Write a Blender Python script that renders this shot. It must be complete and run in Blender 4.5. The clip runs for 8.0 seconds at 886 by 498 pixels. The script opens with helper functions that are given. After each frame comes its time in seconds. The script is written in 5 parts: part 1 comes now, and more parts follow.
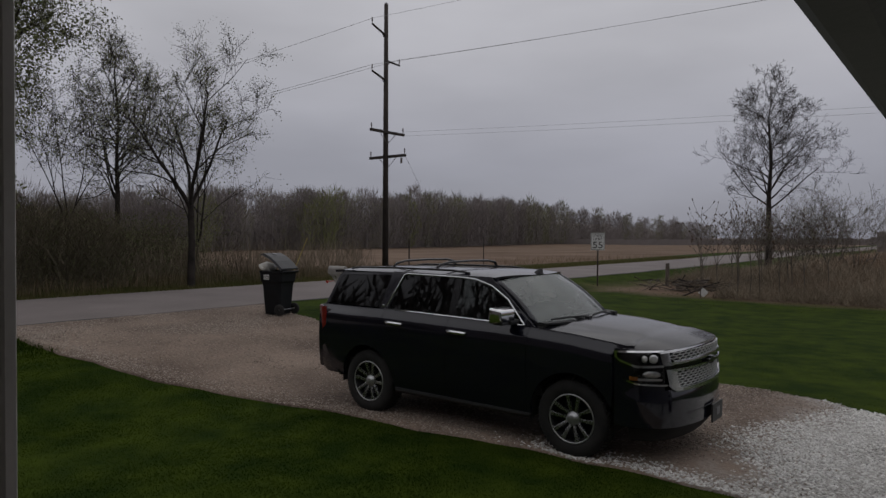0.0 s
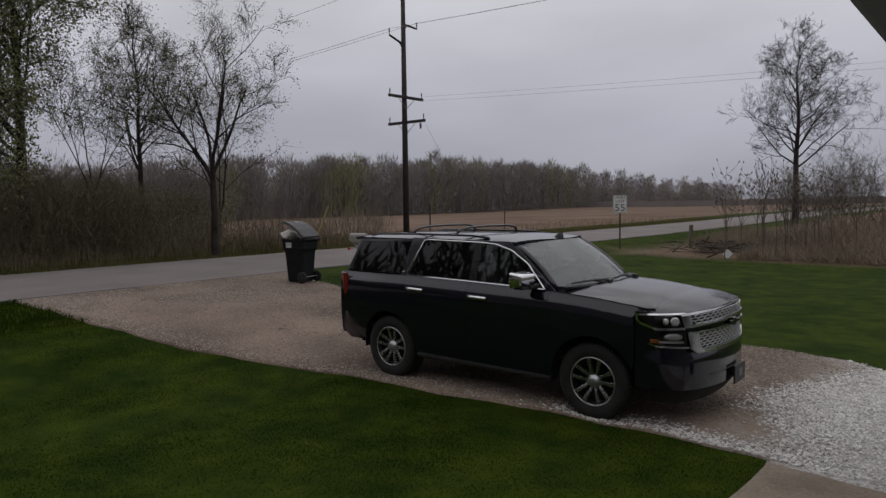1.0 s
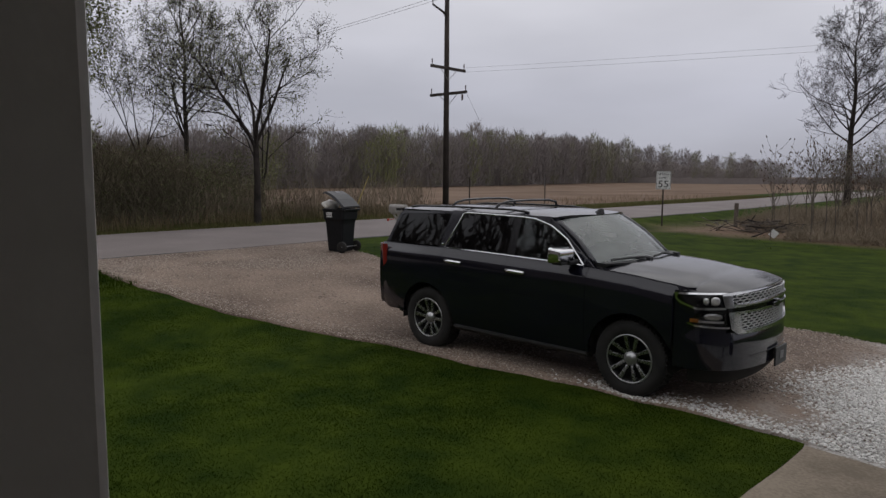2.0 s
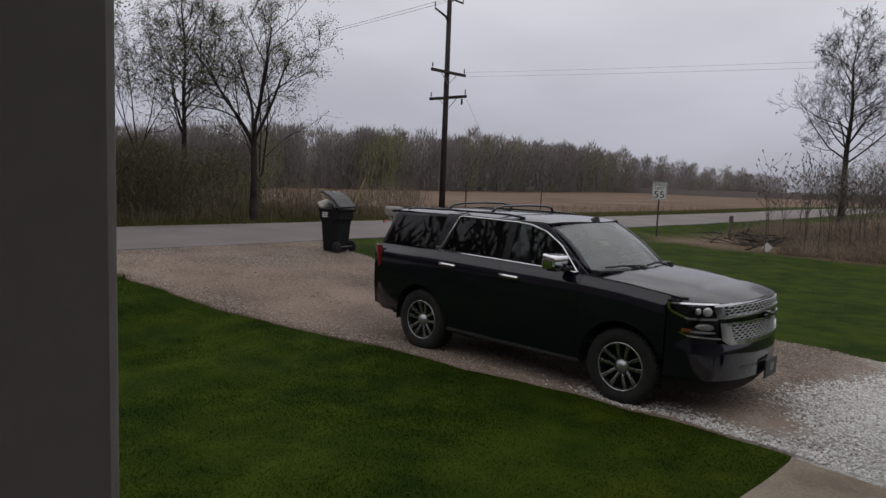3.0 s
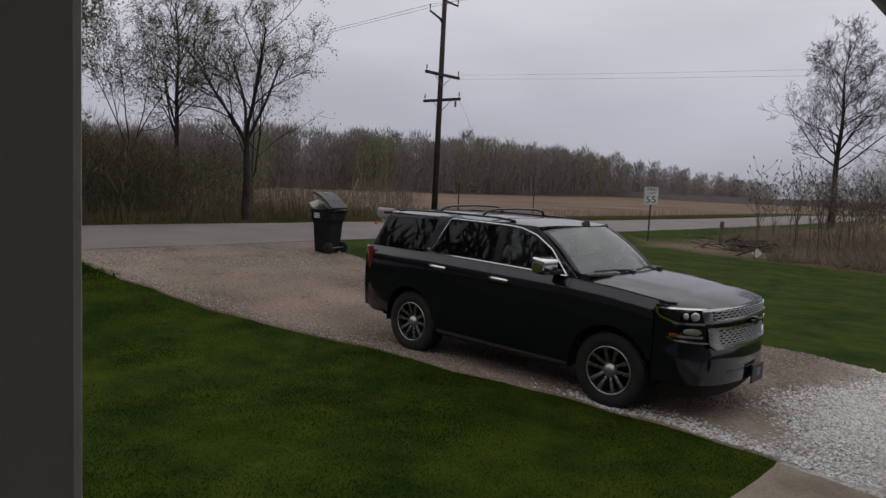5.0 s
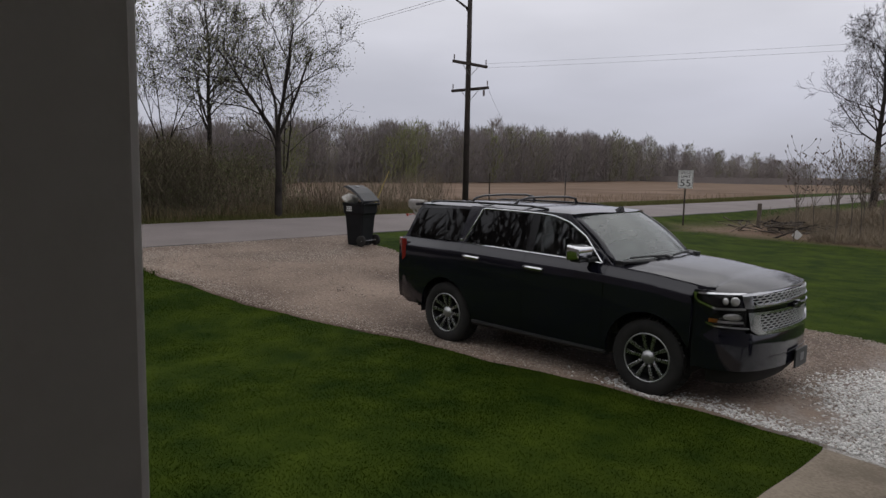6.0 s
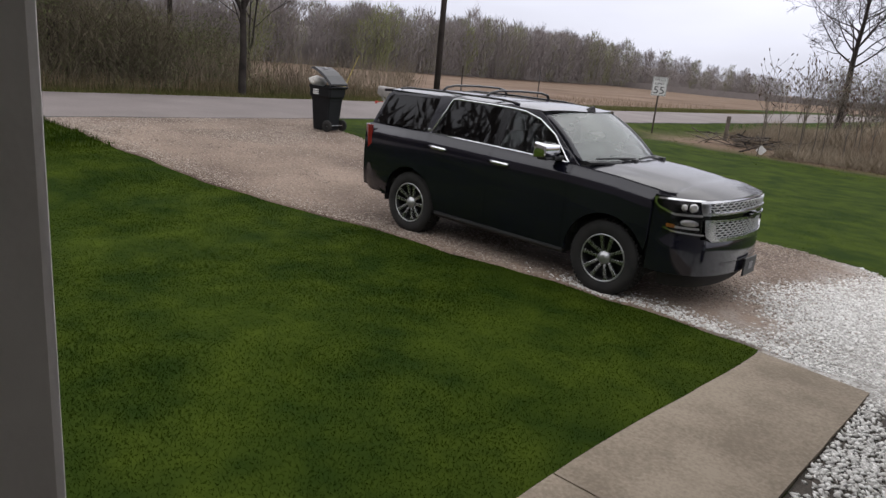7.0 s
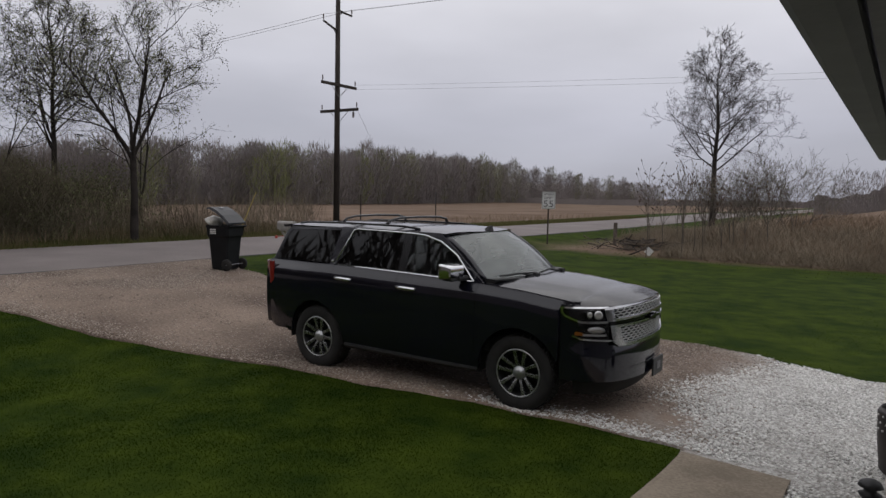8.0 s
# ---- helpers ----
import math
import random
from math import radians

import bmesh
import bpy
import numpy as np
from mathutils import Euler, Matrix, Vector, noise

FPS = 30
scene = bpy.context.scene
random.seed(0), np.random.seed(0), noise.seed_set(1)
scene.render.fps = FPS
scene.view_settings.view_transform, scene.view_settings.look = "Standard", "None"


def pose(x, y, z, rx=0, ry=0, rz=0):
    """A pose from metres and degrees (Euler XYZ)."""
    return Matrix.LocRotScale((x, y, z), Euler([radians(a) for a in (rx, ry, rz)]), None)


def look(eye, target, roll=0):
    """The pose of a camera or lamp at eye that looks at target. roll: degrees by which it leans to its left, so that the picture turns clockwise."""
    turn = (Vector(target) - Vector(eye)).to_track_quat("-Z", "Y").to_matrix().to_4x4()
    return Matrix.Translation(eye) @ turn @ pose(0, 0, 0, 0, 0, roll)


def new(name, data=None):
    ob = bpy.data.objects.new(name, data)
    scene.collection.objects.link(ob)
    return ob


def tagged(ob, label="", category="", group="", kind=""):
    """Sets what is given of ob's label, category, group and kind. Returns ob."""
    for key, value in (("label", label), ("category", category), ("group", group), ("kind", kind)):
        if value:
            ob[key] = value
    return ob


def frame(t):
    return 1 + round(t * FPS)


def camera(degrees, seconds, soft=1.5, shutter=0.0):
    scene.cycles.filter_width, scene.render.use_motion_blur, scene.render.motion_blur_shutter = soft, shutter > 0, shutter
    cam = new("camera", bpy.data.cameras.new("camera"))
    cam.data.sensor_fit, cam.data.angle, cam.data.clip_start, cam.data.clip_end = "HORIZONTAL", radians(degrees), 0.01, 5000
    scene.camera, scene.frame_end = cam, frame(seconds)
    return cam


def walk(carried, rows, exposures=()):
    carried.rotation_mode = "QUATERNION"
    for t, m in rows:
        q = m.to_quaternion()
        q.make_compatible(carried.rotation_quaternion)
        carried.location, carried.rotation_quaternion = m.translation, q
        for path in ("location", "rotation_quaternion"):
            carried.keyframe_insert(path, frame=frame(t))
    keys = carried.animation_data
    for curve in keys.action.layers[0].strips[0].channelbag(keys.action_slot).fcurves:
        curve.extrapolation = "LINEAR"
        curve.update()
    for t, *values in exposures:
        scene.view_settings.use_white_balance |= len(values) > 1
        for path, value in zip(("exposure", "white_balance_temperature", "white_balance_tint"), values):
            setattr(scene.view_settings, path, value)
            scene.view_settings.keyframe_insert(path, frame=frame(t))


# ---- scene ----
cam = camera(66.0, 8.0, soft=1.45)
PATH = [
    (0, (4.792, -7.38, 2.308), (3.558, -5.807, 2.27), 0.3),
    (0.5, (4.822, -7.381, 2.311), (3.594, -5.804, 2.244), 0.0),
    (1, (4.810, -7.364, 2.31), (3.529, -5.834, 2.171), -0.7),
    (1.5, (4.828, -7.388, 2.319), (3.472, -5.929, 2.134), 1.0),
    (2, (4.823, -7.391, 2.317), (3.463, -5.941, 2.098), 0.4),
    (3.5, (4.837, -7.409, 2.302), (3.498, -5.939, 2.096), 3.1),
    (4, (4.844, -7.404, 2.311), (3.516, -5.924, 2.089), 2.9),
    (5.5, (4.863, -7.406, 2.31), (3.519, -5.938, 2.121), 2.7),
    (6, (4.843, -7.408, 2.312), (3.444, -5.997, 2.08), 1.2),
    (6.5, (4.835, -7.385, 2.285), (3.59, -5.83, 2.105), 1.2),
    (7, (4.837, -7.383, 2.257), (3.566, -5.932, 1.73), 5.5),
    (7.5, (4.763, -7.332, 2.258), (3.578, -5.751, 1.944), 2.5),
    (8, (4.79, -7.337, 2.29), (3.674, -5.686, 2.129), 1.2),
]
SKY_STRENGTH = 0.85
SUN_STRENGTH = 0.15
EXPOSURES = [(0, -0.27), (0.5, -0.22), (1.0, 0.08), (1.5, 0.32), (2.2, 0.32), (4.2, 0.32), (5.5, 0.25), (6.0, 0.46), (6.5, 0.33), (6.8, 0.6), (7.0, 1.22), (7.3, 1.45), (7.5, 1.25), (8, 0.38)]
walk(cam, [(t, look(eye, target, roll)) for t, eye, target, roll in PATH],
     exposures=EXPOSURES)

# ---- sky and sun: a heavy overcast ----
world = bpy.data.worlds.new("overcast_sky")
scene.world = world
world.use_nodes = True
wn, wl = world.node_tree.nodes, world.node_tree.links
wn.clear()
w_out = wn.new("ShaderNodeOutputWorld")
w_bg = wn.new("ShaderNodeBackground")
w_bg.inputs["Strength"].default_value = SKY_STRENGTH
w_sky = wn.new("ShaderNodeTexSky")
w_sky.sky_type = "NISHITA"
w_sky.sun_disc = False
w_sky.sun_elevation, w_sky.sun_rotation = radians(42), radians(140)
w_dim = wn.new("ShaderNodeVectorMath")
w_dim.operation = "SCALE"
w_dim.inputs["Scale"].default_value = 0.06
wl.new(w_sky.outputs["Color"], w_dim.inputs[0])
w_tc = wn.new("ShaderNodeTexCoord")
w_map = wn.new("ShaderNodeMapping")
w_map.inputs["Scale"].default_value = (1.0, 1.0, 3.2)
wl.new(w_tc.outputs["Generated"], w_map.inputs["Vector"])
w_noise = wn.new("ShaderNodeTexNoise")
w_noise.inputs["Scale"].default_value = 2.3
w_noise.inputs["Detail"].default_value = 5
w_noise.inputs["Roughness"].default_value = 0.45
wl.new(w_map.outputs["Vector"], w_noise.inputs["Vector"])
w_sep = wn.new("ShaderNodeSeparateXYZ")
wl.new(w_tc.outputs["Generated"], w_sep.inputs[0])
w_ramp = wn.new("ShaderNodeValToRGB")
w_ramp.color_ramp.elements[0].position, w_ramp.color_ramp.elements[0].color = 0.0, (0.37, 0.375, 0.44, 1)
w_ramp.color_ramp.elements[1].position, w_ramp.color_ramp.elements[1].color = 0.6, (0.80, 0.79, 0.82, 1)
e = w_ramp.color_ramp.elements.new(0.1)
e.color = (0.47, 0.47, 0.54, 1)
e = w_ramp.color_ramp.elements.new(0.26)
e.color = (0.66, 0.655, 0.705, 1)
wl.new(w_sep.outputs["Z"], w_ramp.inputs["Fac"])
w_cloud = wn.new("ShaderNodeMapRange")
w_cloud.inputs["From Min"].default_value, w_cloud.inputs["From Max"].default_value = 0.3, 0.7
w_cloud.inputs["To Min"].default_value, w_cloud.inputs["To Max"].default_value = 0.86, 1.12
wl.new(w_noise.outputs["Fac"], w_cloud.inputs["Value"])
w_mul = wn.new("ShaderNodeVectorMath")
w_mul.operation = "SCALE"
wl.new(w_ramp.outputs["Color"], w_mul.inputs[0])
wl.new(w_cloud.outputs["Result"], w_mul.inputs["Scale"])
w_mix = wn.new("ShaderNodeMix")
w_mix.data_type = "RGBA"
w_mix.inputs["Factor"].default_value = 0.93
wl.new(w_dim.outputs["Vector"], w_mix.inputs["A"])
wl.new(w_mul.outputs["Vector"], w_mix.inputs["B"])
wl.new(w_mix.outputs["Result"], w_bg.inputs["Color"])
wl.new(w_bg.outputs[0], w_out.inputs[0])

sun = new("sun", bpy.data.lights.new("sun", "SUN"))
sun.data.energy, sun.data.angle, sun.data.color = SUN_STRENGTH, radians(60), (1.0, 0.97, 0.93)
sun.matrix_world = look((0, 0, 30), (9, -14, 0))


# ---- materials ----
def material(name, low, high, scale=4.0, rough=0.7, bump=0.0, fine=60.0, metal=0.0, island=0.0, coat=0.0, spread=(0.35, 0.65), objrand=0.0, specular=0.5):
    """Two colours mixed by a broad and a fine noise, with a fine relief and uneven gloss."""
    m = bpy.data.materials.new(name)
    m.use_nodes = True
    n, l = m.node_tree.nodes, m.node_tree.links
    p = n["Principled BSDF"]
    geo = n.new("ShaderNodeNewGeometry")
    broad, grain = n.new("ShaderNodeTexNoise"), n.new("ShaderNodeTexNoise")
    broad.inputs["Scale"].default_value, broad.inputs["Detail"].default_value = scale, 4
    grain.inputs["Scale"].default_value, grain.inputs["Detail"].default_value = fine, 3
    for node in (broad, grain):
        l.new(geo.outputs["Position"], node.inputs["Vector"])
    add = n.new("ShaderNodeMath")
    add.operation = "MULTIPLY_ADD"
    add.inputs[1].default_value = 0.45
    l.new(grain.outputs["Fac"], add.inputs[0])
    half = n.new("ShaderNodeMath")
    half.operation = "MULTIPLY"
    half.inputs[1].default_value = 0.55
    l.new(broad.outputs["Fac"], half.inputs[0])
    l.new(half.outputs[0], add.inputs[2])
    rng = n.new("ShaderNodeMapRange")
    rng.inputs["From Min"].default_value, rng.inputs["From Max"].default_value = spread
    l.new(add.outputs[0], rng.inputs["Value"])
    fac = rng.outputs["Result"]
    if island:
        blend = n.new("ShaderNodeMix")
        blend.inputs["Factor"].default_value = island
        l.new(fac, blend.inputs["A"])
        l.new(geo.outputs["Random Per Island"], blend.inputs["B"])
        fac = blend.outputs["Result"]
    if objrand:
        info, blend = n.new("ShaderNodeObjectInfo"), n.new("ShaderNodeMix")
        blend.inputs["Factor"].default_value = objrand
        l.new(fac, blend.inputs["A"])
        l.new(info.outputs["Random"], blend.inputs["B"])
        fac = blend.outputs["Result"]
    mix = n.new("ShaderNodeMix")
    mix.data_type = "RGBA"
    mix.inputs["A"].default_value, mix.inputs["B"].default_value = (*low, 1), (*high, 1)
    l.new(fac, mix.inputs["Factor"])
    l.new(mix.outputs["Result"], p.inputs["Base Color"])
    gloss = n.new("ShaderNodeMapRange")
    gloss.inputs["To Min"].default_value, gloss.inputs["To Max"].default_value = max(rough - 0.08, 0.02), min(rough + 0.08, 1)
    l.new(grain.outputs["Fac"], gloss.inputs["Value"])
    l.new(gloss.outputs["Result"], p.inputs["Roughness"])
    p.inputs["Metallic"].default_value = metal
    p.inputs["Coat Weight"].default_value = coat
    p.inputs["Coat Roughness"].default_value = 0.04
    p.inputs["Specular IOR Level"].default_value = specular
    if bump:
        b = n.new("ShaderNodeBump")
        b.inputs["Strength"].default_value, b.inputs["Distance"].default_value = 0.6, bump
        l.new(grain.outputs["Fac"], b.inputs["Height"])
        l.new(b.outputs["Normal"], p.inputs["Normal"])
    return m


def glass(name, tint, rough=0.02, ior=1.6, film=0.0):
    m = bpy.data.materials.new(name)
    m.use_nodes = True
    n, l = m.node_tree.nodes, m.node_tree.links
    n.clear()
    out, mix = n.new("ShaderNodeOutputMaterial"), n.new("ShaderNodeMixShader")
    clear, shine, fres = n.new("ShaderNodeBsdfTransparent"), n.new("ShaderNodeBsdfGlossy"), n.new("ShaderNodeFresnel")
    clear.inputs["Color"].default_value = (*tint, 1)
    shine.inputs["Roughness"].default_value = rough
    fres.inputs["IOR"].default_value = ior
    l.new(fres.outputs[0], mix.inputs[0])
    l.new(clear.outputs[0], mix.inputs[1])
    l.new(shine.outputs[0], mix.inputs[2])
    if film:
        # A pale diffuse film of uneven strength over the glass.
        pale_film, over = n.new("ShaderNodeBsdfDiffuse"), n.new("ShaderNodeMixShader")
        haze = n.new("ShaderNodeTexNoise")
        haze.inputs["Scale"].default_value = 3.0
        amount = n.new("ShaderNodeMapRange")
        amount.inputs["To Min"].default_value, amount.inputs["To Max"].default_value = film * 0.6, film * 1.4
        l.new(haze.outputs["Fac"], amount.inputs["Value"])
        pale_film.inputs["Color"].default_value = (0.48, 0.52, 0.50, 1)
        l.new(amount.outputs["Result"], over.inputs[0])
        l.new(mix.outputs[0], over.inputs[1])
        l.new(pale_film.outputs[0], over.inputs[2])
        l.new(over.outputs[0], out.inputs[0])
    else:
        l.new(mix.outputs[0], out.inputs[0])
    return m


M = {}
M["paint"] = material("black_car_paint", (0.005, 0.005, 0.0095), (0.008, 0.008, 0.015), 1.2, 0.10, fine=90, specular=0.55, coat=0.3)
# The bonnet's black is slightly greyer than the body's.
M["paint_bonnet"] = material("bonnet_black_paint", (0.006, 0.006, 0.009), (0.014, 0.014, 0.018), 1.6, 0.14, fine=120, specular=0.7)
M["black_plastic"] = material("black_plastic", (0.008, 0.008, 0.009), (0.02, 0.02, 0.021), 6, 0.55, 0.0006, 300)
M["gloss_black"] = material("gloss_black_trim", (0.004, 0.004, 0.005), (0.009, 0.009, 0.01), 6, 0.12, fine=200)
M["underbody"] = material("dirty_underbody", (0.006, 0.006, 0.006), (0.018, 0.016, 0.014), 5, 0.9)
M["chrome"] = material("chrome", (0.72, 0.73, 0.75), (0.82, 0.83, 0.84), 9, 0.1, metal=1.0)
M["dull_chrome"] = material("dull_chrome", (0.46, 0.465, 0.48), (0.60, 0.605, 0.62), 9, 0.2, metal=1.0)
M["alloy"] = material("silver_alloy", (0.42, 0.425, 0.43), (0.58, 0.585, 0.59), 9, 0.36, metal=0.85)
M["alloy_spoke"] = material("polished_alloy_spokes", (0.34, 0.345, 0.35), (0.48, 0.485, 0.49), 9, 0.27, metal=0.95)
# The barrel's shade is put into this near-black copy of the alloy.
M["alloy_dark"] = material("shaded_alloy_barrel", (0.012, 0.012, 0.013), (0.03, 0.03, 0.032), 9, 0.5, metal=0.6)
M["rubber"] = material("tyre_rubber", (0.008, 0.008, 0.008), (0.026, 0.024, 0.022), 7, 0.85, 0.002, 140)
M["glass_front"] = glass("tinted_glass", (0.36, 0.40, 0.39), ior=1.5)
M["glass_shield"] = glass("windscreen_glass", (0.55, 0.64, 0.60), ior=1.9, film=0.30)
M["glass_rear"] = glass("privacy_glass", (0.06, 0.06, 0.07), ior=1.46)
M["glass_clear"] = glass("lamp_glass", (0.9, 0.9, 0.9), ior=1.35)
M["tail_red"] = material("red_lamp_plastic", (0.16, 0.008, 0.008), (0.26, 0.02, 0.015), 6, 0.2, coat=0.6)
M["amber"] = material("amber_lamp_plastic", (0.35, 0.12, 0.02), (0.45, 0.17, 0.03), 6, 0.25)
M["leather"] = material("dark_seat_leather", (0.012, 0.012, 0.013), (0.03, 0.029, 0.028), 8, 0.6, 0.001)
M["satin"] = material("satin_silver_plastic", (0.55, 0.55, 0.56), (0.72, 0.72, 0.73), 9, 0.32, metal=0.55)
M["lamp_bowl"] = material("bright_lamp_bowl", (0.6, 0.6, 0.6), (0.8, 0.8, 0.8), 40, 0.15, 0.01, 60, metal=0.7)
M["plate"] = material("black_plate", (0.012, 0.012, 0.013), (0.03, 0.03, 0.032), 20, 0.5)
M["asphalt"] = material("grey_chip_seal_asphalt", (0.145, 0.122, 0.117), (0.225, 0.195, 0.186), 0.5, 0.9, 0.006, 45)
M["asphalt_edge"] = material("tar_edge", (0.03, 0.03, 0.03), (0.07, 0.065, 0.06), 3, 0.9, 0.004)
M["dirt_gravel"] = material("packed_tan_gravel", (0.088, 0.060, 0.044), (0.275, 0.208, 0.160), 0.55, 0.95, 0.02, 26, spread=(0.38, 0.62))
M["dark_soil"] = material("dark_damp_soil", (0.03, 0.025, 0.02), (0.09, 0.075, 0.06), 3, 0.95, 0.01)
M["white_stone"] = material("white_limestone_chips", (0.34, 0.325, 0.30), (0.86, 0.85, 0.82), 1.2, 0.85, 0.003, 50, island=0.75, spread=(0.3, 0.6))
M["tan_stone"] = material("tan_gravel_stones", (0.135, 0.10, 0.078), (0.46, 0.395, 0.335), 1.0, 0.9, 0.003, 50, island=0.75)
M["concrete"] = material("weathered_concrete", (0.165, 0.132, 0.095), (0.285, 0.236, 0.178), 1.7, 0.9, 0.003, 40, spread=(0.38, 0.62))
M["soil_grass"] = material("lawn_thatch", (0.012, 0.032, 0.005), (0.04, 0.075, 0.013), 0.9, 0.95, 0.02, 30)
M["blade"] = material("lawn_grass", (0.015, 0.031, 0.003), (0.047, 0.071, 0.0065), 0.9, 0.9, island=0.06, fine=2.5, spread=(0.38, 0.66), specular=0.02)
M["blade_far"] = material("rough_lawn_grass", (0.032, 0.052, 0.007), (0.090, 0.108, 0.018), 0.4, 0.85, island=0.10, fine=4, spread=(0.36, 0.64), specular=0.06)
M["verge"] = material("verge_grass", (0.06, 0.07, 0.022), (0.17, 0.15, 0.07), 0.3, 0.9, island=0.3, fine=3, specular=0.05)


def leafy(name, amount=0.5):
    """Lets light through thin blades."""
    n, l = M[name].node_tree.nodes, M[name].node_tree.links
    out, p = n["Material Output"], n["Principled BSDF"]
    thin, mix = n.new("ShaderNodeBsdfTranslucent"), n.new("ShaderNodeMixShader")
    mix.inputs[0].default_value = amount
    l.new(p.inputs["Base Color"].links[0].from_socket, thin.inputs["Color"])
    l.new(p.outputs[0], mix.inputs[1])
    l.new(thin.outputs[0], mix.inputs[2])
    l.new(mix.outputs[0], out.inputs[0])


for blade_kind in ("blade", "blade_far", "verge"):
    leafy(blade_kind)
M["straw"] = material("dead_tan_grass", (0.13, 0.095, 0.066), (0.32, 0.235, 0.165), 0.25, 0.9, island=0.5, fine=3, specular=0.2)
M["weed_mix"] = material("roadside_weeds", (0.055, 0.06, 0.025), (0.20, 0.15, 0.09), 0.4, 0.9, island=0.55, fine=3, specular=0.2)
M["bramble"] = material("brown_bramble_stems", (0.135, 0.110, 0.082), (0.32, 0.265, 0.195), 0.35, 0.9, island=0.3, fine=2, specular=0.1)
M["thicket"] = material("dark_thicket_twigs", (0.075, 0.066, 0.045), (0.20, 0.168, 0.115), 0.5, 0.9, island=0.5, fine=3, specular=0.2)
# Far woods: base colours lightened to stand in for distance haze.
M["wood_far"] = material("far_bare_woods_hazed", (0.165, 0.147, 0.142), (0.275, 0.246, 0.236), 0.06, 0.95, island=0.5, fine=1.0, specular=0.1)
M["wood_green"] = material("far_budding_woods_hazed", (0.15, 0.147, 0.10), (0.25, 0.245, 0.16), 0.06, 0.95, island=0.5, fine=1.0, specular=0.1)
M["bark"] = material("dark_grey_bark", (0.016, 0.013, 0.012), (0.055, 0.047, 0.042), 3, 0.95, 0.01, 30, specular=0.2)
# Leaf colours lightened to put light from behind into them.
M["bud"] = material("young_spring_leaves", (0.09, 0.095, 0.05), (0.24, 0.245, 0.14), 1, 0.8, island=0.6, specular=0.2)
M["bud_dark"] = material("young_dark_leaves", (0.08, 0.088, 0.04), (0.20, 0.21, 0.10), 1, 0.8, island=0.6, specular=0.2)
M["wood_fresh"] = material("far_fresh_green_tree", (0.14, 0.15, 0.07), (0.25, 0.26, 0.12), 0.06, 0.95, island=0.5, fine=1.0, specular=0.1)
M["seed"] = material("rusty_seed_heads", (0.05, 0.03, 0.022), (0.12, 0.075, 0.05), 12, 0.9)
M["pole_wood"] = material("creosoted_pole_wood", (0.02, 0.015, 0.013), (0.06, 0.047, 0.04), 1.5, 0.9, 0.006, 30)
M["grey_wood"] = material("weathered_grey_wood", (0.07, 0.055, 0.045), (0.17, 0.145, 0.12), 3, 0.9, 0.004, 50)
M["steel"] = material("dull_galvanised_steel", (0.16, 0.16, 0.165), (0.3, 0.3, 0.31), 8, 0.5, metal=0.7)
M["sign_post"] = material("dark_rusty_steel", (0.03, 0.022, 0.018), (0.09, 0.07, 0.055), 6, 0.8, metal=0.3)
M["sign_white"] = material("white_sign_sheeting", (0.58, 0.58, 0.57), (0.72, 0.72, 0.71), 5, 0.5)
M["sign_black"] = material("black_sign_print", (0.012, 0.012, 0.012), (0.025, 0.025, 0.025), 8, 0.6)
M["bin"] = material("black_bin_plastic", (0.004, 0.0045, 0.006), (0.010, 0.011, 0.013), 5, 0.55, 0.001, 120, specular=0.25)
M["bin_lid"] = material("greyish_bin_lid_plastic", (0.008, 0.0085, 0.011), (0.018, 0.019, 0.023), 5, 0.4, 0.001, 120)
M["bag"] = material("white_bin_bag", (0.5, 0.49, 0.45), (0.75, 0.74, 0.7), 9, 0.5, 0.01, 30)
M["mail"] = material("weathered_grey_mailbox", (0.23, 0.215, 0.2), (0.4, 0.38, 0.36), 6, 0.6)
M["red"] = material("red_flag_paint", (0.4, 0.03, 0.02), (0.55, 0.06, 0.04), 6, 0.5)
M["yellow"] = material("faded_yellow_plastic", (0.32, 0.24, 0.07), (0.45, 0.36, 0.13), 6, 0.6)
M["ceramic"] = material("brown_insulator", (0.05, 0.03, 0.025), (0.12, 0.08, 0.06), 6, 0.3)
M["wire"] = material("grey_wire", (0.26, 0.26, 0.28), (0.36, 0.36, 0.38), 6, 0.5)
M["post_paint"] = material("grey_painted_post", (0.74, 0.70, 0.67), (0.82, 0.78, 0.75), 3, 0.6, 0.002, 40)
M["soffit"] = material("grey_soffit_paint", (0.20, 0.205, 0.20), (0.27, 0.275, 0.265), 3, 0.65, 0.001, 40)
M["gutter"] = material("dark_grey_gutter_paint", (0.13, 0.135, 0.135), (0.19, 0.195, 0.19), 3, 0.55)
M["siding"] = material("grey_house_siding", (0.28, 0.27, 0.255), (0.37, 0.36, 0.345), 2, 0.7)
M["shingle"] = material("dark_roof_shingle", (0.03, 0.03, 0.03), (0.08, 0.075, 0.07), 3, 0.95, 0.01)
M["deck"] = material("grey_deck_boards", (0.32, 0.295, 0.27), (0.45, 0.42, 0.39), 3, 0.85, 0.003)
M["pot"] = material("dark_brown_planter_plastic", (0.012, 0.009, 0.008), (0.035, 0.026, 0.022), 6, 0.5)
M["pale_cloth"] = material("pale_green_plastic_bag", (0.33, 0.38, 0.37), (0.5, 0.55, 0.53), 9, 0.5)


# ---- mesh helpers ----
def finish(name, bm, mat, smooth=False):
    me = bpy.data.meshes.new(name)
    bm.normal_update()
    bm.to_mesh(me)
    bm.free()
    if mat:
        me.materials.append(M[mat])
    if smooth:
        me.polygons.foreach_set("use_smooth", [True] * len(me.polygons))
    return me


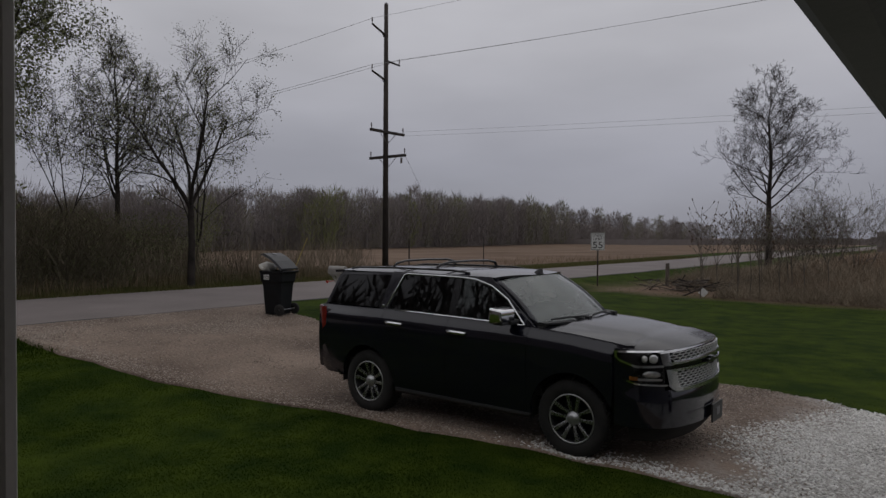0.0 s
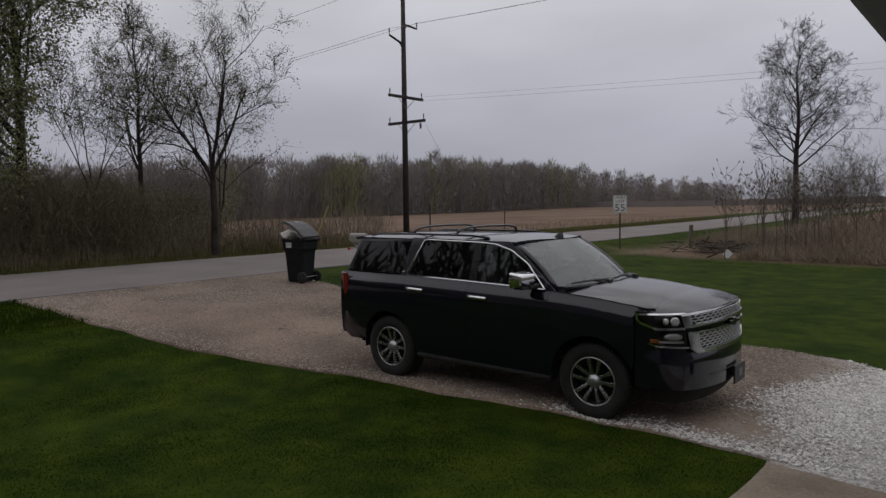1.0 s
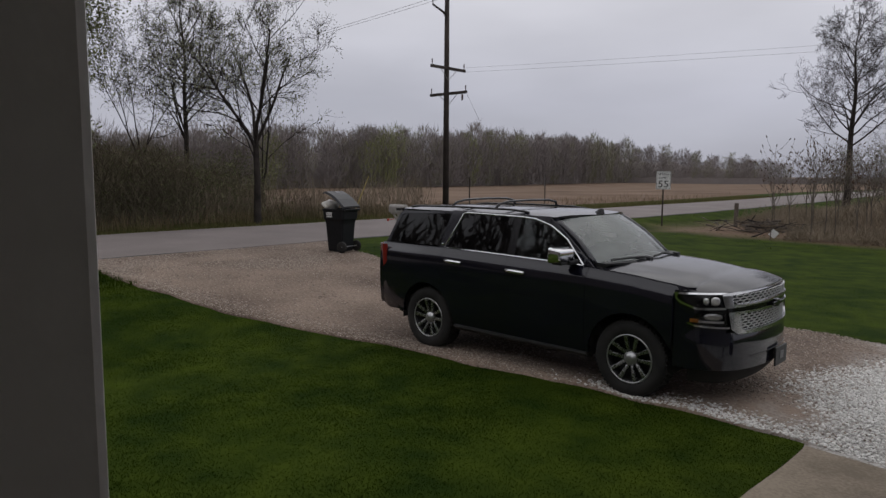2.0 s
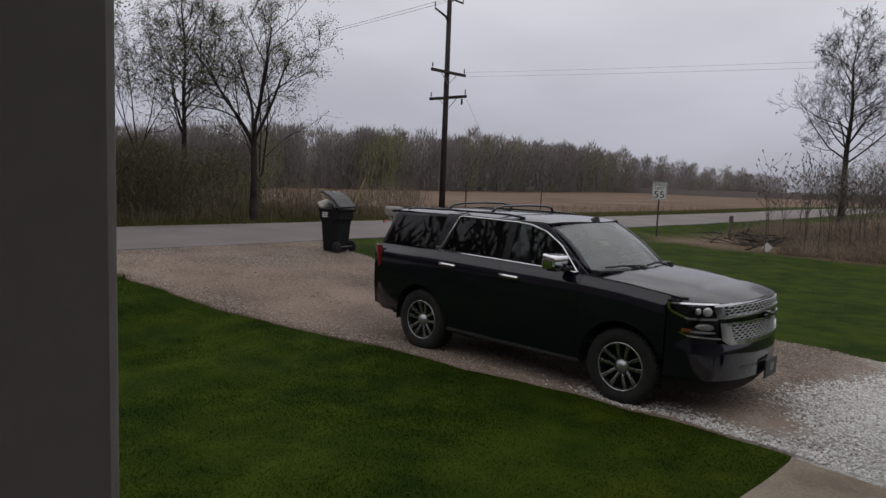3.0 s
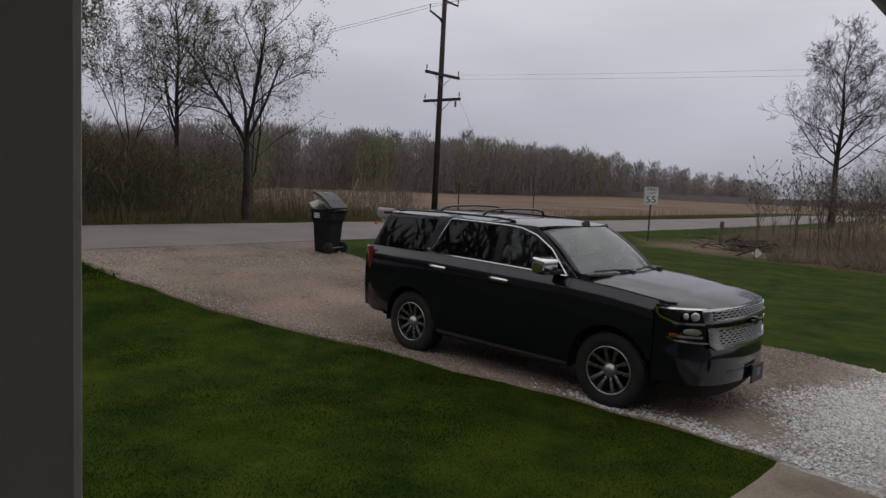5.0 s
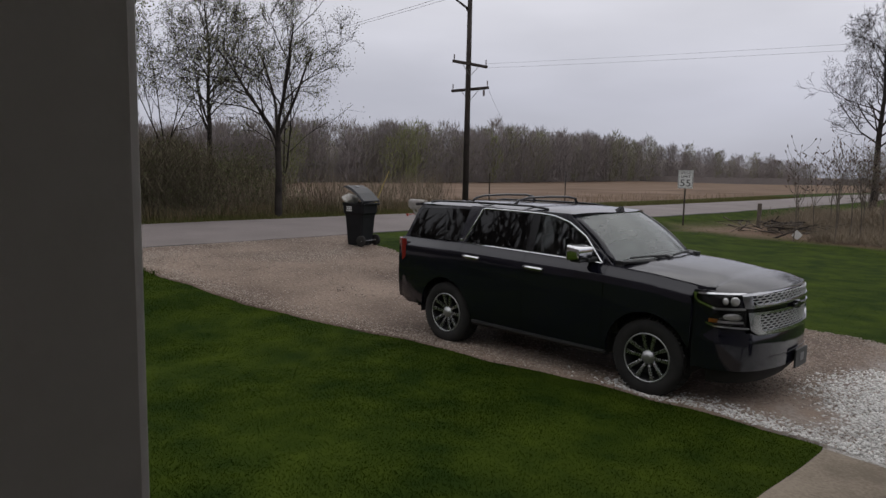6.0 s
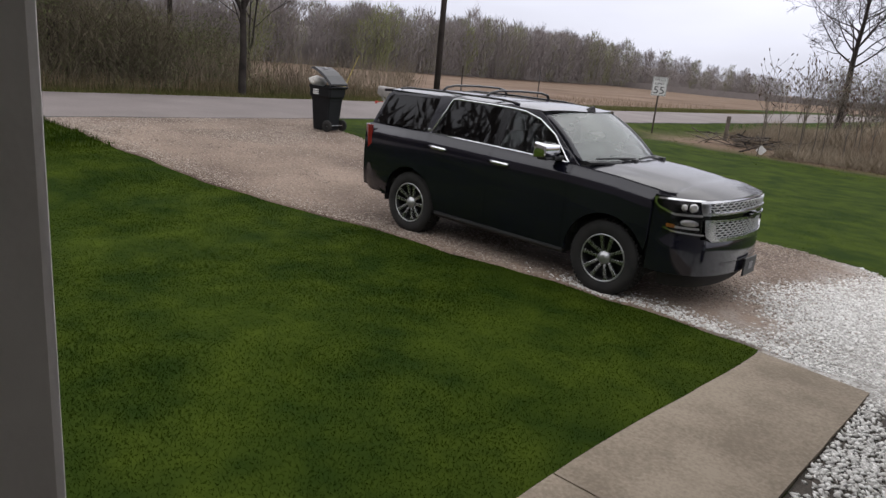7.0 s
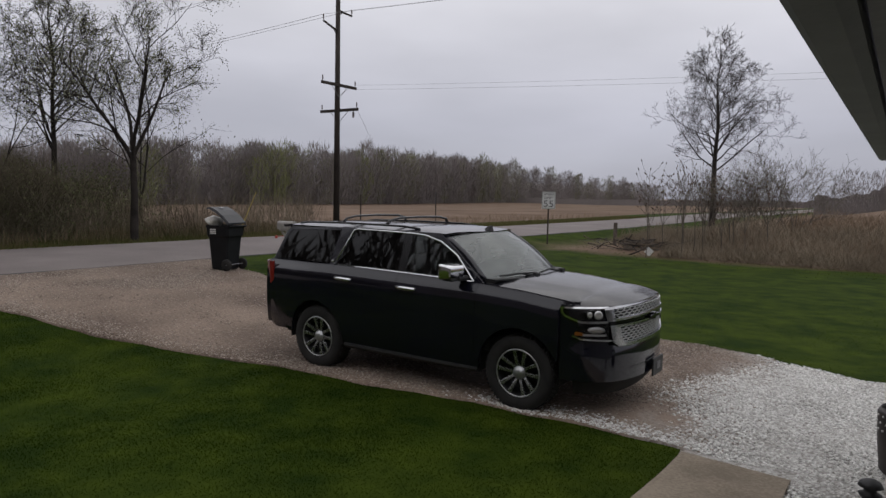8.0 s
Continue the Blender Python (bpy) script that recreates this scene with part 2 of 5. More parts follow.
def part(name, bm, mat, parent, label="", smooth=False, solid=0.0, bevel=0.0):
    """One mesh object under a thing or under a part."""
    ob = new(name, finish(name, bm, mat, smooth))
    ob.parent = parent
    if label:
        ob["label"] = label
    if solid:
        s = ob.modifiers.new("solid", "SOLIDIFY")
        s.thickness, s.offset = solid, -1
    if solid and smooth:
        e = ob.modifiers.new("edges", "EDGE_SPLIT")
        e.split_angle = radians(50)
    if bevel:
        b = ob.modifiers.new("bevel", "BEVEL")
        b.width, b.segments, b.limit_method = bevel, 2, "ANGLE"
    return ob


def thing(name, label, category, m=None, group="", kind=""):
    ob = new(name)
    ob.empty_display_size = 0.2
    if m is not None:
        ob.matrix_world = m
    return tagged(ob, label, category, group, kind)


def np_mesh(name, verts, faces, mat):
    me = bpy.data.meshes.new(name)
    verts, faces = np.asarray(verts, np.float32), np.asarray(faces, np.int32)
    k = faces.shape[1]
    me.vertices.add(len(verts))
    me.vertices.foreach_set("co", verts.ravel())
    me.loops.add(faces.size)
    me.loops.foreach_set("vertex_index", faces.ravel())
    me.polygons.add(len(faces))
    me.polygons.foreach_set("loop_start", np.arange(0, faces.size, k, dtype=np.int32))
    me.update(calc_edges=True)
    me.materials.append(M[mat])
    return me


def box(bm, size, at=(0, 0, 0), m=None):
    t = Matrix.Translation(at) @ (m or Matrix()) @ Matrix.Diagonal((*size, 1))
    return bmesh.ops.create_cube(bm, size=1, matrix=t)["verts"]


def rod(bm, a, b, r, r2=None, seg=8):
    a, b = Vector(a), Vector(b)
    turn = (b - a).to_track_quat("Z", "Y").to_matrix().to_4x4()
    bmesh.ops.create_cone(bm, cap_ends=True, segments=seg, radius1=r, radius2=r if r2 is None else r2, depth=(b - a).length,
                          matrix=Matrix.Translation((a + b) / 2) @ turn)


def sheet(bm, rows, flip=False, close=False):
    """Quads between rows of points."""
    made = [[bm.verts.new(p) for p in row] for row in rows]
    for u, v in zip(made, made[1:]):
        n = len(u)
        for i in range(n if close else n - 1):
            f = (u[i], u[(i + 1) % n], v[(i + 1) % n], v[i])
            bm.faces.new(f[::-1] if flip else f)
    return made


def pipe(bm, pts, r, seg=8, flat=1.0):
    """A tube along points."""
    pts = [Vector(p) for p in pts]
    rows = []
    for i, p in enumerate(pts):
        d = (pts[min(i + 1, len(pts) - 1)] - pts[max(i - 1, 0)]).normalized()
        side = d.cross(Vector((0, 0, 1)))
        side = side.normalized() if side.length > 1e-3 else Vector((1, 0, 0))
        up = side.cross(d)
        rows.append([p + side * r * math.cos(a) + up * r * flat * math.sin(a) for a in np.linspace(0, 2 * math.pi, seg, endpoint=False)])
    made = sheet(bm, rows, close=True)
    bm.faces.new(made[0][::-1])
    bm.faces.new(made[-1])


def lathe(bm, profile, seg=32, m=None):
    """Turns (radius, along) pairs round the local y axis."""
    m = m or Matrix()
    sheet(bm, [[m @ Vector((r * math.cos(a), h, r * math.sin(a))) for a in np.linspace(0, 2 * math.pi, seg, endpoint=False)] for r, h in profile], close=True)


def smooth_step(a, b, v):
    t = np.clip((v - a) / (b - a), 0, 1)
    return t * t * (3 - 2 * t)


def height(x, y):
    """The lie of the land: the drive climbs to the road, the far fields fall away a little."""
    x, y = np.asarray(x, float), np.asarray(y, float)
    road = 0.45 - 0.12 * smooth_step(8, 30, y) + 0.15 * smooth_step(45, 80, y)
    north = smooth_step(8, 18, y)
    h = road * smooth_step(-2.0, -8.5, x + 2.0 * north) - 0.2 * np.exp(-((x + 8.2) / 1.3) ** 2) * north
    h = h - 0.35 * smooth_step(-19, -26, x) - 0.9 * smooth_step(-40, -110, x) - 0.3 * smooth_step(60, 160, y)
    h = h + 0.35 * smooth_step(24, 34, y) * smooth_step(-9, -6, x) + 1.4 * smooth_step(30, 75, y) * smooth_step(-5, 6, x)
    return h


def drive_near(x):
    """The lawn's edge along the gravel drive."""
    e = np.interp(x, (-11, -9, -7.7, -6.6, -5.5, -4.4, -3.5, -2.5, -1.5, 0, 1, 2, 3.3), (-2.62, -2.62, -2.65, -2.55, -2.33, -2.08, -1.77, -1.42, -1.27, -1.17, -1.03, -0.99, -1.08))
    return e + 0.03 * np.sin(x * 2.9) + 0.025 * np.sin(x * 6.1 + 1)


def drive_far(x):
    e = np.interp(x, (-10.3, -8.9, -8, -6.5, -4, 1.6, 2.4, 3.5, 4.5, 9), (4.8, 4.0, 3.2, 2.8, 3.0, 3.75, 3.65, 3.2, 2.8, 2.6))
    return e + 0.05 * np.sin(x * 2.6) + 0.03 * np.sin(x * 6.7)


def slivers(rng, base, way, length, width):
    """Thin upright triangles: blades, stems and twigs."""
    side = np.cross(way, rng.normal(size=base.shape))
    side /= np.linalg.norm(side, axis=1)[:, None] + 1e-9
    v = np.stack([base - side * width[:, None] / 2, base + side * width[:, None] / 2, base + way * length[:, None]], 1).reshape(-1, 3)
    return v, np.arange(len(v)).reshape(-1, 3)


def stuff(name, verts, faces, mat, label, category):
    return tagged(new(name, np_mesh(name, verts, faces, mat)), label, category, kind="stuff")


# ---- ground, road, drive, walk ----
def ground_grid():
    near = lambda a, b, s: np.arange(a, b, s)
    xs = np.r_[-2500, -1600, -1000, -700, -500, near(-400, -120, 40), near(-120, -30, 6), near(-30, 12, 0.6), near(12, 60, 6), 100, 200, 500, 1000, 2500]
    ys = np.r_[-2500, -1000, -400, -150, near(-60, -12, 6), near(-12, 30, 0.6), near(30, 120, 5), near(120, 400, 40), 500, 800, 1400, 2500]
    gx, gy = np.meshgrid(xs, ys)
    v = np.stack([gx, gy, height(gx, gy)], -1).reshape(-1, 3)
    n = len(xs)
    i = (np.arange(len(ys) - 1)[:, None] * n + np.arange(n - 1)).ravel()
    return v, np.stack([i, i + 1, i + n + 1, i + n], 1)


def ground_material():
    """Lawn round the house, dead tan grass on the fields beyond the road and in the rough."""
    m = material("ground_cover", (0.015, 0.030, 0.003), (0.047, 0.068, 0.0065), 0.9, 0.95, 0.006, 2.5, spread=(0.38, 0.66), specular=0.05)
    n, l = m.node_tree.nodes, m.node_tree.links
    p = n["Principled BSDF"]
    lawn = p.inputs["Base Color"].links[0].from_socket
    geo, sep = n.new("ShaderNodeNewGeometry"), n.new("ShaderNodeSeparateXYZ")
    l.new(geo.outputs["Position"], sep.inputs[0])
    big = n.new("ShaderNodeTexNoise")
    big.inputs["Scale"].default_value, big.inputs["Detail"].default_value = 0.35, 5
    l.new(geo.outputs["Position"], big.inputs["Vector"])

    def edge(axis, a, b):
        w = n.new("ShaderNodeMath")
        w.operation = "MULTIPLY_ADD"
        w.inputs[1].default_value = 3.0
        l.new(big.outputs["Fac"], w.inputs[0])
        l.new(sep.outputs[axis], w.inputs[2])
        r = n.new("ShaderNodeMapRange")
        r.inputs["From Min"].default_value, r.inputs["From Max"].default_value = a, b
        l.new(w.outputs[0], r.inputs["Value"])
        return r.outputs["Result"]
    field = edge("X", -18.2, -20.2)
    rough_y, rough_x = edge("Y", 19.5, 21.5), edge("X", -7.5, -5.0)
    both, any_ = n.new("ShaderNodeMath"), n.new("ShaderNodeMath")
    both.operation, any_.operation = "MULTIPLY", "MAXIMUM"
    l.new(rough_y, both.inputs[0]), l.new(rough_x, both.inputs[1])
    l.new(field, any_.inputs[0]), l.new(both.outputs[0], any_.inputs[1])
    straw, ramp = n.new("ShaderNodeTexNoise"), n.new("ShaderNodeValToRGB")
    straw.inputs["Scale"].default_value, straw.inputs["Detail"].default_value = 0.12, 8
    l.new(geo.outputs["Position"], straw.inputs["Vector"])
    ramp.color_ramp.elements[0].position, ramp.color_ramp.elements[0].color = 0.32, (0.125, 0.086, 0.062, 1)
    ramp.color_ramp.elements[1].position, ramp.color_ramp.elements[1].color = 0.68, (0.215, 0.155, 0.115, 1)
    l.new(straw.outputs["Fac"], ramp.inputs["Fac"])
    mix = n.new("ShaderNodeMix")
    mix.data_type = "RGBA"
    l.new(any_.outputs[0], mix.inputs["Factor"])
    l.new(lawn, mix.inputs["A"])
    l.new(ramp.outputs["Color"], mix.inputs["B"])
    l.new(mix.outputs["Result"], p.inputs["Base Color"])
    return m


M["ground"] = ground_material()


def drive_material():
    """Packed tan gravel, with newer white limestone spread towards the house."""
    m = M["dirt_gravel"]
    n, l = m.node_tree.nodes, m.node_tree.links
    p = n["Principled BSDF"]
    tan = p.inputs["Base Color"].links[0].from_socket
    geo, sep = n.new("ShaderNodeNewGeometry"), n.new("ShaderNodeSeparateXYZ")
    l.new(geo.outputs["Position"], sep.inputs[0])
    big, chips = n.new("ShaderNodeTexNoise"), n.new("ShaderNodeTexVoronoi")
    big.inputs["Scale"].default_value, big.inputs["Detail"].default_value = 1.6, 6
    chips.inputs["Scale"].default_value = 38
    for node in (big, chips):
        l.new(geo.outputs["Position"], node.inputs["Vector"])
    w, r, ramp, mix = n.new("ShaderNodeMath"), n.new("ShaderNodeMapRange"), n.new("ShaderNodeValToRGB"), n.new("ShaderNodeMix")
    w.operation = "MULTIPLY_ADD"
    w.inputs[1].default_value = 1.8
    l.new(big.outputs["Fac"], w.inputs[0]), l.new(sep.outputs["X"], w.inputs[2])
    r.inputs["From Min"].default_value, r.inputs["From Max"].default_value = 3.5, 4.5
    l.new(w.outputs[0], r.inputs["Value"])
    ramp.color_ramp.elements[0].color, ramp.color_ramp.elements[1].color = (0.17, 0.15, 0.13, 1), (0.60, 0.59, 0.565, 1)
    l.new(chips.outputs["Color"], ramp.inputs["Fac"])
    mix.data_type = "RGBA"
    l.new(r.outputs["Result"], mix.inputs["Factor"]), l.new(tan, mix.inputs["A"]), l.new(ramp.outputs["Color"], mix.inputs["B"])
    l.new(mix.outputs["Result"], p.inputs["Base Color"])


drive_material()
ground = new("ground", np_mesh("ground", *ground_grid(), "ground"))
ground.data.polygons.foreach_set("use_smooth", [True] * len(ground.data.polygons))
tagged(ground, "green lawn running into tan dead fields and rough grass", "ground", kind="structure")


def strip(name, rows, mat, lift):
    bm = bmesh.new()
    sheet(bm, [[(x, y, float(height(x, y)) + l) for (x, y), l in zip(row, lift)] for row in rows])
    return new(name, finish(name, bm, mat, True))


ys = np.r_[np.arange(-60, 60, 1.5), np.arange(60, 420, 12)]
wob = lambda y, k: 0.05 * math.sin(y * 0.9 + k) + 0.03 * math.sin(y * 2.3 + k)
road = strip("road", [[(-10.3 + wob(y, 0), y), (-11.5, y), (-13.2, y), (-15, y), (-16.2 + wob(y, 2), y)] for y in ys], "asphalt", (0.015, 0.04, 0.06, 0.04, 0.015))
tagged(road, "worn grey chip-seal country road with no markings", "road", kind="structure")
seam = strip("road_edge", [[(-10.22 + wob(y, 0), y), (-10.33 + wob(y, 0), y)] for y in np.arange(-40, 60, 1.0)], "asphalt_edge", (0.012, 0.022))
tagged(seam, "dark ragged tar edge of the road", "road edge", kind="structure")

def near_first(a, b):
    """Places across the drive, its lawn side turned down into the ground."""
    return [(a - 0.012, 0.06)] + [(float(v), 0.0) for v in np.linspace(a, b, 16)]


cols = np.r_[np.arange(-10.25, 2.8, 0.35), np.arange(2.8, 3.6, 0.06), np.arange(3.6, 9.0, 0.35)]
bm = bmesh.new()
sheet(bm, [[(x, y, float(height(x, y)) + 0.018 + 0.012 * noise.noise((x * 1.3, y * 1.3, 0)) - drop) for y, drop in near_first(float(drive_near(x) if x < 3.25 else -1.5), float(drive_far(x)))] for x in cols], flip=True)
drive = new("driveway", finish("driveway", bm, "dirt_gravel", True))
tagged(drive, "packed tan gravel driveway with pale stone patches", "driveway", kind="structure")
bm = bmesh.new()
sheet(bm, [[(x, y, 0.008 + 0.01 * noise.noise((x * 2, y * 2, 3))) for y in np.arange(-7.0, -1.1, 0.3)] for x in np.arange(4.12, 6.4, 0.3)], flip=True)
bed = new("gravel_bed", finish("gravel_bed", bm, "dark_soil", True))
tagged(bed, "dark soil bed under white stone chips beside the walk", "gravel bed", kind="structure")

# the concrete walk: two slabs with an open joint
walkway = thing("pavement", "weathered tan concrete walk of cast slabs", "pavement", kind="structure")
for ya, yb in ((-4.27, -1.2), (-6.4, -4.285)):
    bm = bmesh.new()
    yl = np.linspace(ya, yb, 14)
    top = [[(3.12 + 0.14 * smooth_step(-4.2, -1.2, y) + 0.006 * noise.noise((y * 7, 0, 0)) + u * (0.98 - 0.09 * smooth_step(-4.2, -1.2, y)), y - 0.1 * u * smooth_step(-2.2, -1.2, y),
             0.04 + 0.004 * noise.noise((u * 3, y * 2, 1))) for u in np.linspace(0, 1, 7)] for y in yl]
    sheet(bm, top, flip=False)
    part("concrete_slab", bm, "concrete", walkway, smooth=False, solid=0.1)

# ---- stones ----
rng = np.random.default_rng(5)


def stones(name, px, py, size, mat, label, lift=0.0):
    n = len(px)
    octa = np.array([(1, 0, 0), (-1, 0, 0), (0, 1, 0), (0, -1, 0), (0, 0, 1), (0, 0, -1)], float)
    tri = np.array([(0, 2, 4), (2, 1, 4), (1, 3, 4), (3, 0, 4), (2, 0, 5), (1, 2, 5), (3, 1, 5), (0, 3, 5)])
    v = octa[None] * rng.uniform(0.6, 1.25, (n, 6, 1)) * size[:, None, None]
    v[:, :, 2] *= 0.62
    a = rng.uniform(0, 6.28, n)
    c, s = np.cos(a)[:, None], np.sin(a)[:, None]
    x, y = v[..., 0] * c - v[..., 1] * s, v[..., 0] * s + v[..., 1] * c
    t = rng.normal(0, 0.4, (n, 1))
    z = v[..., 2] + x * t
    w = np.stack([x + px[:, None], y + py[:, None], z + (height(px, py) + lift + size * 0.25)[:, None]], -1)
    f = (tri[None] + (np.arange(n) * 6)[:, None, None]).reshape(-1, 3)
    stuff(name, w.reshape(-1, 3), f, mat, label, "gravel")


def scatter(n, x0, x1, y0, y1, keep):
    x, y = rng.uniform(x0, x1, n), rng.uniform(y0, y1, n)
    k = rng.uniform(0, 1, n) < keep(x, y)
    return x[k], y[k]


def patch(x, y, s, seed):
    return np.array([noise.noise((a * s, b * s, seed)) for a, b in zip(x, y)])


in_drive = lambda x, y: (y > drive_near(x) + 0.02) & (y < drive_far(x) + 0.05)
off_walk = lambda x, y: ~((x > 3.05) & (x < 4.17) & (y < -1.18))
white_spread = lambda x, y: np.maximum(smooth_step(2.55, 3.6, x + 0.25 * np.sin(y * 1.7) - 0.35 * smooth_step(2.0, 3.2, y)), 0.75 * smooth_step(0.55, 0.05, y - drive_near(x)) * smooth_step(0.2, 2.6, x))
white_keep = lambda x, y: (in_drive(x, y) & off_walk(x, y)) * white_spread(x, y) * np.clip(0.9 + 1.0 * patch(x, y, 0.9, 4), 0.3, 1)
wx, wy = scatter(150000, -0.6, 7.5, -1.4, 3.9, white_keep)
bx, by = scatter(20000, 4.15, 6.2, -6.5, -1.1, lambda x, y: np.clip(0.85 + 1.3 * patch(x, y, 1.7, 9), 0.08, 1))
wx, wy = np.r_[wx, bx], np.r_[wy, by]
stones("white_gravel", wx, wy, rng.uniform(0.012, 0.03, len(wx)), "white_stone", "loose white limestone chips", 0.01)
edge_keep = lambda x, y: in_drive(x, y) * np.clip(smooth_step(0.75, 0.1, y - drive_near(x)) + 0.10 + 1.3 * np.clip(patch(x, y, 0.6, 2), 0, 1) + 0.12 * smooth_step(-5.5, -8.5, x) + 0.45 * smooth_step(0.8, 2.6, x), 0, 1) * smooth_step(3.9, 2.6, x)
ex, ey = scatter(170000, -10.2, 4.2, -2.7, 4.0, edge_keep)
stones("tan_gravel", ex, ey, rng.uniform(0.006, 0.022, len(ex)), "tan_stone", "loose tan and pale gravel stones on the drive", 0.012)

# ---- grass ----


def blades(name, n, x0, x1, y0, y1, keep, length, width, mat, label, lean=0.35):
    x, y = scatter(n, x0, x1, y0, y1, keep)
    way = np.stack([rng.normal(0, lean, len(x)), rng.normal(0, lean, len(x)), np.ones(len(x))], 1)
    way /= np.linalg.norm(way, axis=1)[:, None]
    tall = rng.uniform(*length, len(x)) * (1 + 0.5 * patch(x, y, 0.8, 7))
    v, f = slivers(rng, np.stack([x, y, height(x, y) - 0.005], 1), way, tall, rng.uniform(*width, len(x)))
    stuff(name, v, f, mat, label, "grass")


lawn = lambda x, y: (y < drive_near(x) + 0.03 + 0.05 * np.sin(x * 31) * np.sin(x * 13)) & ((x < 3.13 + 0.14 * smooth_step(-4.2, -1.2, y)) | (y > -1.16)) & (x > -10.15)
blades("lawn_grass", 420000, -7, 3.35, -7.2, -1.0, lawn, (0.009, 0.026), (0.005, 0.011), "blade", "short dense green lawn grass", 0.6)
blades("lawn_grass", 70000, -14, -5, -14, -1.5, lambda x, y: lawn(x, y) & (x < -6.9), (0.05, 0.12), (0.012, 0.022), "blade", "lawn grass along the road")
behind = lambda x, y: (y > drive_far(x) - 0.04) & (x > -10.2)
blades("back_lawn_grass", 100000, -10.2, 12, 2.0, 14, lambda x, y: behind(x, y) * smooth_step(13, 5, y), (0.008, 0.022), (0.008, 0.016), "blade", "green lawn beyond the drive", 0.8)
blades("back_lawn_grass", 14000, -10.2, 18, 15, 36, lambda x, y: ((y < 21) | (x < -4.5 - 0.08 * (y - 21))) * smooth_step(14, 20, y), (0.02, 0.06), (0.014, 0.03), "blade_far", "rough green verge grass", 0.7)
blades("verge_grass", 50000, -19.5, -16.1, -16, 60, lambda x, y: smooth_step(-19.8, -17.6, x), (0.05, 0.18), (0.02, 0.05), "verge", "green and tan roadside verge grass", 0.5)
blades("dead_field_grass", 60000, -32, -17.6, -14, 60, lambda x, y: smooth_step(-17.4, -19.5, x) * (0.06 + 0.94 * smooth_step(24, 15, y)), (0.25, 0.65), (0.015, 0.04), "straw", "tall dead tan field grass", 0.2)
blades("roadside_weeds", 40000, -22, -16.9, -14, 34, lambda x, y: np.clip(0.4 + patch(x, y, 0.4, 8), 0, 1) * smooth_step(26, 16, y), (0.2, 0.6), (0.015, 0.04), "weed_mix", "mixed dead and green roadside weeds", 0.2)


# ---- the parked SUV: x ahead, wheelbase centre at the origin ----
R_AXLE, F_AXLE, AXLE_Z = -1.473, 1.473, 0.40
ARCH = ((F_AXLE, 0.475), (R_AXLE, 0.465))


def plan(x):
    """Half width of the body along its length."""
    return 1.0 - 0.10 * smooth_step(1.55, 2.6, x) - 0.10 * smooth_step(-1.5, -2.7, x)


def tuck(z):
    """How far the side lies inside the plan at a height."""
    return float(np.interp(z, (0.36, 0.42, 0.55, 0.75, 0.95, 1.12, 1.20, 1.245, 1.262, 1.33, 1.36), (0.085, 0.05, 0.022, 0.006, 0.0, 0.006, 0.010, 0.016, 0.024, 0.078, 0.086)))


def side_top(x):
    return float(np.interp(x, (-2.6, -1.2, 0.9, 1.5, 1.9, 2.2), (1.345, 1.362, 1.322, 1.285, 1.235, 1.185)))


def side_low(x):
    low = float(np.interp(x, (-2.5, -1.95, -1.0, 1.0, 2.0, 2.3), (0.5, 0.47, 0.395, 0.395, 0.5, 0.5)))
    if x > 1.93:
        return 1.168
    for c, r in ARCH:
        if abs(x - c) < r:
            low = max(low, AXLE_Z + 0.02 + math.sqrt(r * r - (x - c) ** 2))
    return low


def glass_y(x, z):
    return 0.91 - 0.055 * max(0.0, -1.2 - x) - (z - 1.36) * 0.27


def side_panel(x0, x1, s):
    xs = set(np.linspace(x0, x1, max(4, int((x1 - x0) / 0.07))).tolist())
    for c, r in ARCH:
        xs |= {c + r * math.cos(a) for a in np.linspace(0, math.pi, 25) if x0 < c + r * math.cos(a) < x1}
        xs |= {v for v in (c - r - 1e-3, c + r + 1e-3) if x0 < v < x1}
    rows = []
    for x in sorted(xs):
        lo, hi = side_low(x), side_top(x)
        d = hi - 1.36
        zs = [lo + (0.98 + d - lo) * k / 7 for k in range(7)] + [v + d for v in (0.98, 1.08, 1.16, 1.215, 1.245, 1.262, 1.30, 1.335, 1.36)]
        rows.append([(x, s * (float(plan(x)) - tuck(z - d)), z) for z in (max(v, lo) for v in zs)])
    bm = bmesh.new()
    sheet(bm, rows, flip=s > 0)
    return bm


def side_poly(points, s, depth, out=0.0):
    """A thin shaped plate that follows the slope of the side windows."""
    bm = bmesh.new()
    loop = [bm.verts.new((x, s * (glass_y(x, z) + out), z)) for x, z in points]
    f = bm.faces.new(loop)
    ext = bmesh.ops.extrude_face_region(bm, geom=[f])["geom"]
    bmesh.ops.translate(bm, vec=(0, -s * depth, 0), verts=[v for v in ext if isinstance(v, bmesh.types.BMVert)])
    bmesh.ops.recalc_face_normals(bm, faces=bm.faces)
    return bm


FRONT = ((0, 2.56), (0.2, 2.555), (0.4, 2.53), (0.6, 2.475), (0.72, 2.42), (0.82, 2.34), (0.90, 2.22), (0.948, 2.08), (0.972, 1.94))
for _ in range(3):
    cuts = [FRONT[0]]
    for (y0, x0), (y1, x1) in zip(FRONT, FRONT[1:]):
        cuts += [(0.75 * y0 + 0.25 * y1, 0.75 * x0 + 0.25 * x1), (0.25 * y0 + 0.75 * y1, 0.25 * x0 + 0.75 * x1)]
    FRONT = tuple(cuts) + (FRONT[-1],)
_len = np.r_[0, np.cumsum([math.dist(a, b) for a, b in zip(FRONT, FRONT[1:])])]


